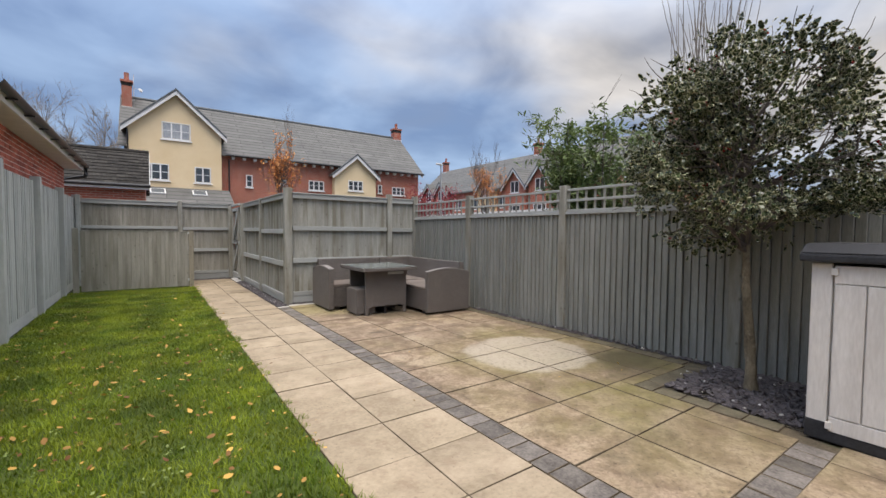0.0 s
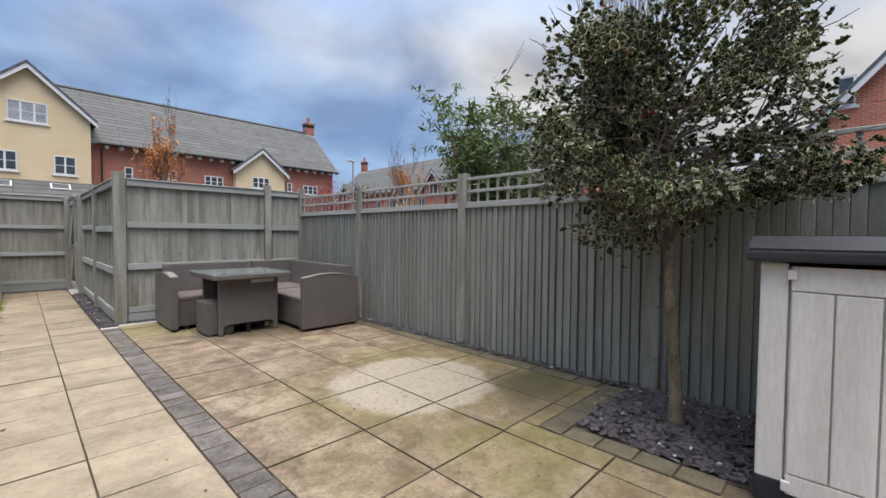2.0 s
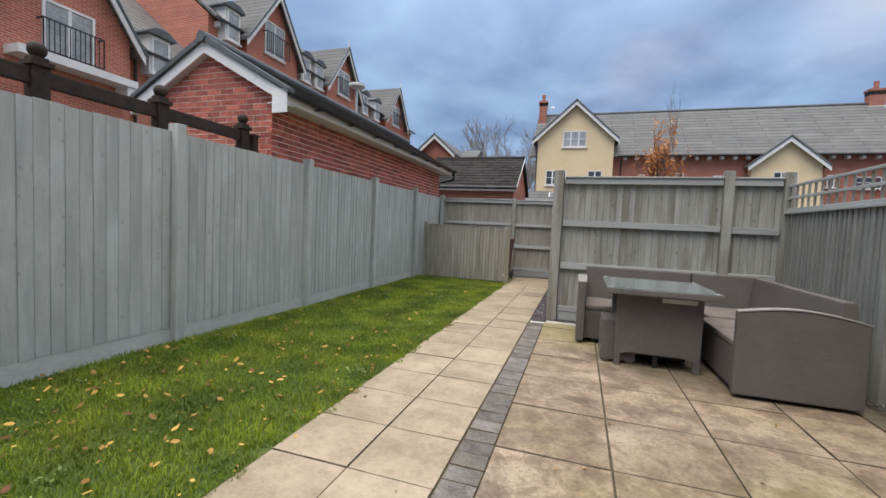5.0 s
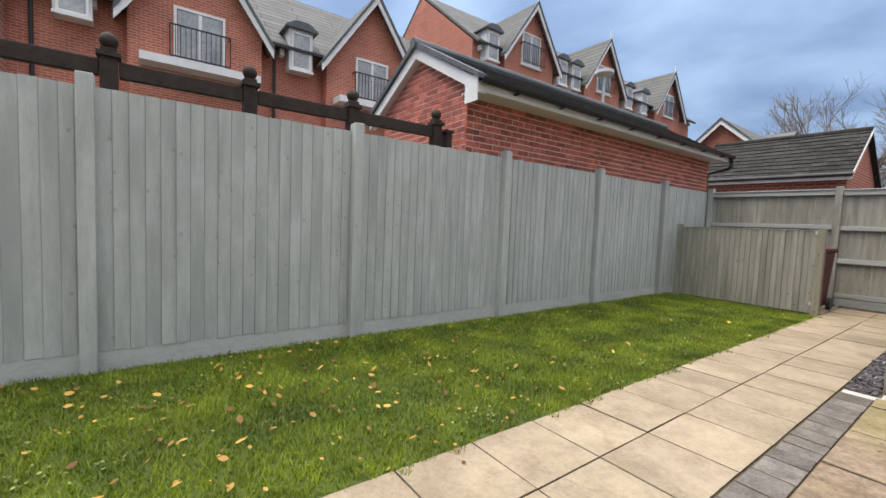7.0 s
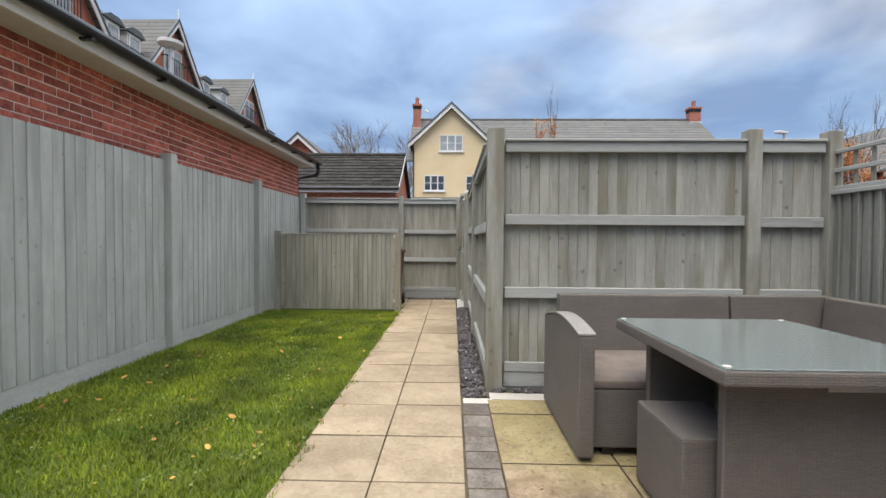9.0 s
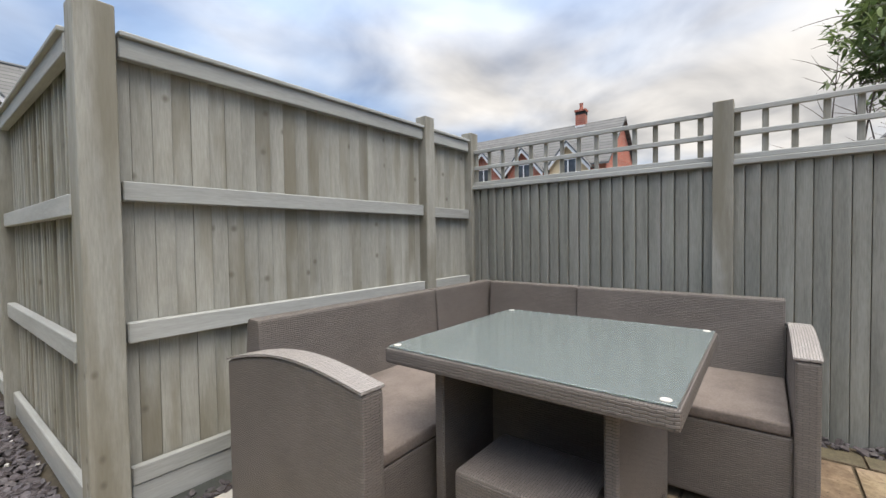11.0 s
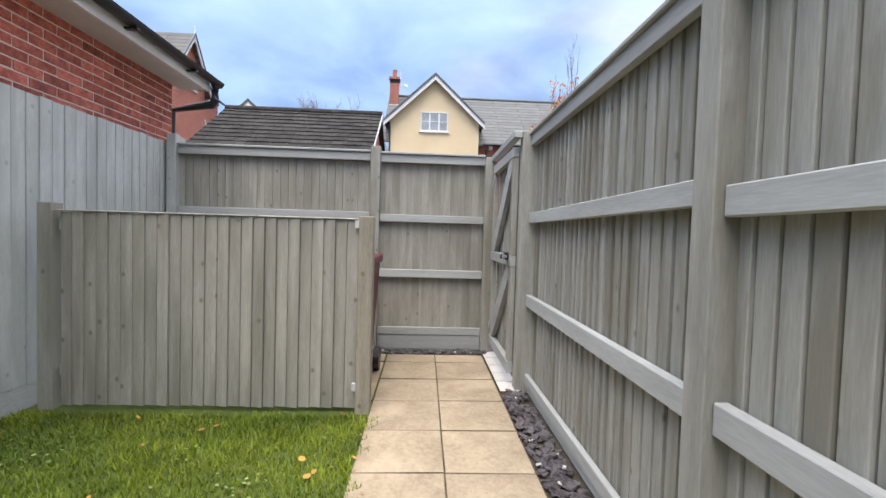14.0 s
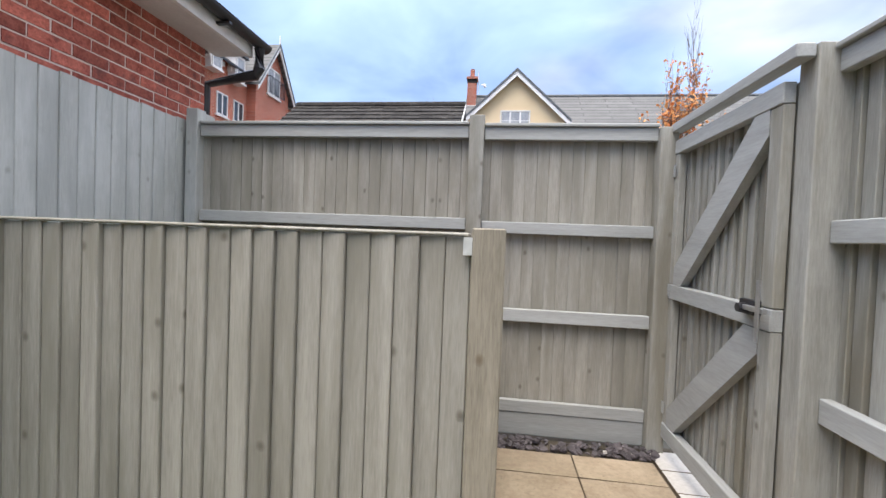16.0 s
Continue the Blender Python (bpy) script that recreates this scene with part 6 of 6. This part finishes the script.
rng = random.Random(3)
PX, PY, PITCH_S = 1.98, 6.485, 0.458
path = bed_sheet("path", 1.53, 2.445, -4.0, 12.12, -0.10, -0.012, path_joint, "buff stone slab path along the lawn", "path")
slabs = slab_kinds("slab", 0.452, 0.452, 0.04, path_stone)
def path_row(k):
    """The joint line before row k; the rows close up a little in the passage."""
    return PY + 0.4685 * k if k <= 3 else PY + 0.4685 * 3 + 0.4435 * (k - 3)


for k in range(-22, 12):
    y0, y1 = path_row(k), path_row(k + 1)
    for x in (PX - PITCH_S / 2, PX + PITCH_S / 2):
        lay(slabs, "slab", path, x, (y0 + y1) / 2, rng, sy=(y1 - y0 - 0.006) / 0.452)
    if k >= 10:
        lay(slabs, "slab", path, PX - PITCH_S - 0.20, (y0 + y1) / 2, rng, sx=0.85, sy=(y1 - y0 - 0.006) / 0.452)
for x in (PX - PITCH_S / 2, PX + PITCH_S / 2, PX - PITCH_S - 0.20):
    lay(slabs, "slab", path, x, (path_row(12) + 12.12) / 2, rng, sx=0.85 if x < 1.5 else 1.0, sy=(12.114 - path_row(12)) / 0.452)
patio = bed_sheet("patio", 2.445, 5.26, -4.0, 7.28, -0.10, -0.0125, path_joint, "stained buff stone slab patio", "patio")
ps = slab_kinds("slab", 0.613, 0.621, 0.04, patio_stone)
XJ, YJ = [2.628, 3.245, 3.862, 4.478, 5.0], [7.08, 6.828] + [6.203 - 0.625 * i for i in range(17)]
for i in range(4):
    for j in range(len(YJ) - 1):
        xa, xb, ya, yb = XJ[i], XJ[i + 1], YJ[j + 1], YJ[j]
        xc, yc = (xa + xb) / 2, (ya + yb) / 2
        if ya < 0.42 < yb:
            yb = 0.415
        ya = 0.59 if 0.4 < ya < 0.59 else ya
        yc = (ya + yb) / 2
        if xb > 4.05 and -0.95 < yc < 1.75:
            if i == 2 and yc > 0.6:
                lay(ps, "slab", patio, (xa + 4.06) / 2, yc, rng, sx=(4.06 - xa - 0.008) / 0.616, sy=(yb - ya - 0.008) / 0.624)
            elif i == 2:
                lay(ps, "slab", patio, xc, yc, rng, sx=(xb - xa - 0.008) / 0.616, sy=(yb - ya - 0.008) / 0.624)
            continue
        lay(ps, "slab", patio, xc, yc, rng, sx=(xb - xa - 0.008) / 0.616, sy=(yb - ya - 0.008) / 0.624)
setts = slab_kinds("sett", 0.178, 0.128, 0.04, sett_stone, 6, 0.003, 0.0025)
y = -3.9
while y < 6.98:
    d = rng.choice((0.128, 0.128, 0.165, 0.20))
    lay(setts, "sett", patio, 2.536, y + d / 2, rng, sy=d / 0.128)
    y += d + 0.008
lay(slab_kinds("edging", 0.22, 0.10, 0.04, pale_stone, 2), "edging", patio, 2.56, 7.05, rng)
for i in range(5):
    lay(slab_kinds("edging", 0.60, 0.13, 0.04, pale_stone, 1), "edging", patio, 2.95 + i * 0.61, 7.145, rng)
edge = slab_kinds("edging_sett", 0.15, 0.20, 0.04, mossy_sett, 5, 0.003, 0.0025)
y = 7.0
while y > 1.85:
    lay(edge, "edging_sett", patio, 5.082, y - 0.105, rng, sx=0.95)
    y -= 0.21
for i in range(5):
    lay(edge, "edging_sett", patio, 4.18 + i * 0.208, 1.628, rng, turn=90)
for xa, xb in ((4.07, 4.478), (4.478, 5.0)):
    lay(ps, "slab", patio, (xa + xb) / 2, 1.767, rng, sx=(xb - xa - 0.008) / 0.616, sy=0.115 / 0.624)
y = 1.545
while y > 0.72:
    lay(edge, "edging_sett", patio, 4.15, y - 0.105, rng)
    y -= 0.21
x = 2.63
while x < 4.02:
    w = rng.choice((0.128, 0.16, 0.20))
    lay(setts, "sett", patio, x + w / 2, 0.50, rng, turn=90, sy=w / 0.128)
    x += w + 0.008
for i in range(5):
    lay(slab_kinds("edging", 0.17, 0.21, 0.04, pale_stone, 2), "edging", path, 2.535, 11.30 + 0.215 * i, rng, sx=0.95)


# ---- slate, pebbles, grass and leaves ----
def chips(name, areas, count, size, mat, seed, label, category, z=0.0, flat=0.28, pile=0.02):
    rng = random.Random(seed)
    total = sum((a[1] - a[0]) * (a[3] - a[2]) for a in areas)
    verts, faces = [], []
    for x0, x1, y0, y1 in areas:
        for _ in range(int(count * (x1 - x0) * (y1 - y0) / total)):
            s = size * rng.uniform(0.5, 1.35)
            c = Vector((rng.uniform(x0, x1), rng.uniform(y0, y1), z + rng.uniform(0, pile)))
            q = Euler((rng.gauss(0, 0.28), rng.gauss(0, 0.28), rng.uniform(0, 6.283))).to_matrix()
            k = rng.choice((5, 6))
            ring = [(math.cos(6.283 * i / k) * s * rng.uniform(0.6, 1.0), math.sin(6.283 * i / k) * s * rng.uniform(0.35, 0.75)) for i in range(k)]
            b = len(verts)
            t = s * flat * rng.uniform(0.6, 1.2)
            verts += [tuple(c + q @ Vector((x, y, -t / 2))) for x, y in ring] + [tuple(c + q @ Vector((x * 0.86, y * 0.86, t / 2))) for x, y in ring]
            faces.append(tuple(range(b + k, b + 2 * k)))
            for i in range(k):
                faces.append((b + i, b + (i + 1) % k, b + k + (i + 1) % k, b + k + i))
    return tagged(new(name, mesh_from(name, verts, faces, [mat])), label, category, kind="stuff")


bed_sheet("slate_bed", 4.225, 5.26, -0.30, 1.555, -0.0140, -0.006, joint_sand, "dark soil under the slate bed", "soil")
bed_sheet("passage_bed", 2.446, 2.70, 7.29, 11.22, -0.10, -0.02, joint_sand, "dark soil beside the path", "soil")
bed_sheet("end_bed", -0.6, 2.70, 12.13, 12.36, -0.10, -0.02, joint_sand, "dark soil under the back fence", "soil")
chips("slate_chippings", [(4.24, 5.24, 0.60, 1.54)], 1500, 0.036, slate_chip, 1, "plum slate chippings round the holly trunk", "slate chippings", 0.004)
chips("slate_strip", [(5.165, 5.27, 1.56, 7.1), (2.66, 5.2, 7.215, 7.30)], 760, 0.030, slate_chip, 2, "plum slate chippings along the fence foot", "slate chippings", -0.006)
chips("passage_slate", [(2.455, 2.615, 7.12, 11.2)], 1050, 0.034, slate_chip, 3, "plum slate chippings between path and fence", "slate chippings", -0.006)
chips("end_slate", [(1.0, 2.5, 12.13, 12.27)], 260, 0.034, slate_chip, 4, "plum slate chippings under the back fence", "slate chippings", -0.004)
chips("white_pebbles", [(4.25, 5.2, 0.65, 1.6), (5.165, 5.26, 1.7, 7.0), (2.46, 2.61, 7.2, 11.1), (1.0, 2.4, 12.14, 12.26)], 85, 0.015, pebble, 6, "few pale pebbles among the slate", "pebbles", 0.012, 0.6)

nrng = np.random.default_rng(11)
COUNT = 190000
gx = nrng.uniform(LAWN[0], 1.640, COUNT)
gy = -0.6 + nrng.uniform(0, 1, COUNT) ** 1.0 * 11.35
edge_wave = 1.535 + 0.030 * np.sin(gy * 5.3) + 0.024 * np.sin(gy * 17.1 + 1.0) + 0.020 * np.sin(gy * 41.0) + 0.05 * np.exp(-((gy - 10.55) / 0.35) ** 2)
keep = gx < edge_wave
gx, gy = gx[keep], gy[keep]
k = len(gx)
patchy = np.array([noise.noise(Vector((x * 1.6, y * 1.6, 0.3))) for x, y in zip(gx, gy)])
h = nrng.uniform(0.016, 0.042, k) * (1.0 + 0.45 * patchy)
a = nrng.uniform(0, 2 * np.pi, k)
lean = nrng.uniform(0.2, 1.1, k) * h
wd = nrng.uniform(0.0018, 0.0040, k)
cx, sx = np.cos(a), np.sin(a)
v = np.zeros((k, 5, 3))
for i, (f, w) in enumerate(((0, -1), (0, 1), (0.5, 0.8), (0.5, -0.8), (1.0, 0))):
    v[:, i, 0] = gx + cx * lean * f ** 1.6 - sx * wd * w
    v[:, i, 1] = gy + sx * lean * f ** 1.6 + cx * wd * w
    v[:, i, 2] = -0.012 + h * f
me = bpy.data.meshes.new("grass")
me.vertices.add(k * 5)
me.vertices.foreach_set("co", v.reshape(-1))
loops = (np.arange(k)[:, None] * 5 + np.array([0, 1, 2, 3, 3, 2, 4])).reshape(-1)
me.loops.add(k * 7)
me.loops.foreach_set("vertex_index", loops.astype(np.int32))
me.polygons.add(k * 2)
me.polygons.foreach_set("loop_start", (np.arange(k)[:, None] * 7 + np.array([0, 4])).reshape(-1).astype(np.int32))
me.update(calc_edges=True)
me.materials.append(grass_blade)
tagged(new("lawn_grass", me), "short uneven green lawn grass", "grass", kind="stuff")

rng = random.Random(14)
cs = []
for _ in range(640):
    x = rng.uniform(-0.6, 1.5)
    y = rng.choice((rng.uniform(0.2, 4.8), rng.uniform(0.2, 7.0), rng.uniform(0.2, 10.7)))
    cs.append((Vector((x, y, rng.uniform(0.012, 0.03))), None))
for _ in range(90):
    cs.append((Vector((rng.gauss(1.52, 0.04), rng.uniform(0.2, 10.6), rng.uniform(0.006, 0.02))), None))
for _ in range(46):
    cs.append((Vector((rng.uniform(1.6, 5.1), rng.uniform(1.8, 6.9), 0.008)), None))
verts, faces = [], []
for c, _ in cs:
    s = rng.choice((rng.uniform(0.016, 0.030), rng.uniform(0.030, 0.060))) if c.x < 1.40 else rng.uniform(0.014, 0.032)
    q = Euler((rng.gauss(0, 0.3), rng.gauss(0, 0.3), rng.uniform(0, 6.283))).to_matrix()
    b = len(verts)
    curl = rng.uniform(0.1, 1.1) if c.x < 1.55 else rng.uniform(0, 0.15)
    verts += [tuple(c + q @ Vector((u * s - s / 2, w * s, curl * s * (w * w * 3 + (u - 0.5) ** 2)))) for u, w in OVAL]
    faces.append(tuple(range(b, b + len(OVAL))))
tagged(new("fallen_leaves", mesh_from("fallen_leaves", verts, faces, [fallen_leaf])), "scattered yellow and brown fallen leaves on the lawn", "leaves", kind="stuff")

rng = random.Random(23)
verts, faces = [], []
for _ in range(150):
    cx0, cy0 = rng.uniform(-0.5, 1.48), rng.choice((rng.uniform(5.5, 10.7), rng.uniform(0.3, 10.7)))
    for _ in range(rng.randint(3, 11)):
        c = Vector((cx0 + rng.gauss(0, 0.05), cy0 + rng.gauss(0, 0.05), rng.uniform(0.010, 0.026)))
        s = rng.uniform(0.010, 0.022)
        q = Euler((rng.gauss(0, 0.4), rng.gauss(0, 0.4), rng.uniform(0, 6.283))).to_matrix()
        b = len(verts)
        verts += [tuple(c + q @ Vector((u * s - s / 2, w * s * 1.5, 0.3 * s * w * w))) for u, w in OVAL]
        faces.append(tuple(range(b, b + len(OVAL))))
tagged(new("lawn_weeds", mesh_from("lawn_weeds", verts, faces, [weed_leaf])), "pale green clover and weed leaves in the lawn", "weeds", kind="stuff")

verts = [(u * 0.055 - 0.027, w * 0.055, 0.02 * w * w) for u, w in OVAL]
fallen = thing("fallen_leaf", pose(4.15, 6.80, 0.4225, 0, 3, 35), "single orange fallen leaf on the rattan sofa seat", "leaf")
part("blade", mesh_from("blade", verts, [tuple(range(len(OVAL)))], [autumn_leaf]), None, fallen)

# ---- bricks of the garage ----
lay_bricks(face, G_FAR - G_NEAR, 1.95, 2.70)
lay_bricks(gable, GABLE_W, 2.05, APEX_Z + 0.05, under_gable)
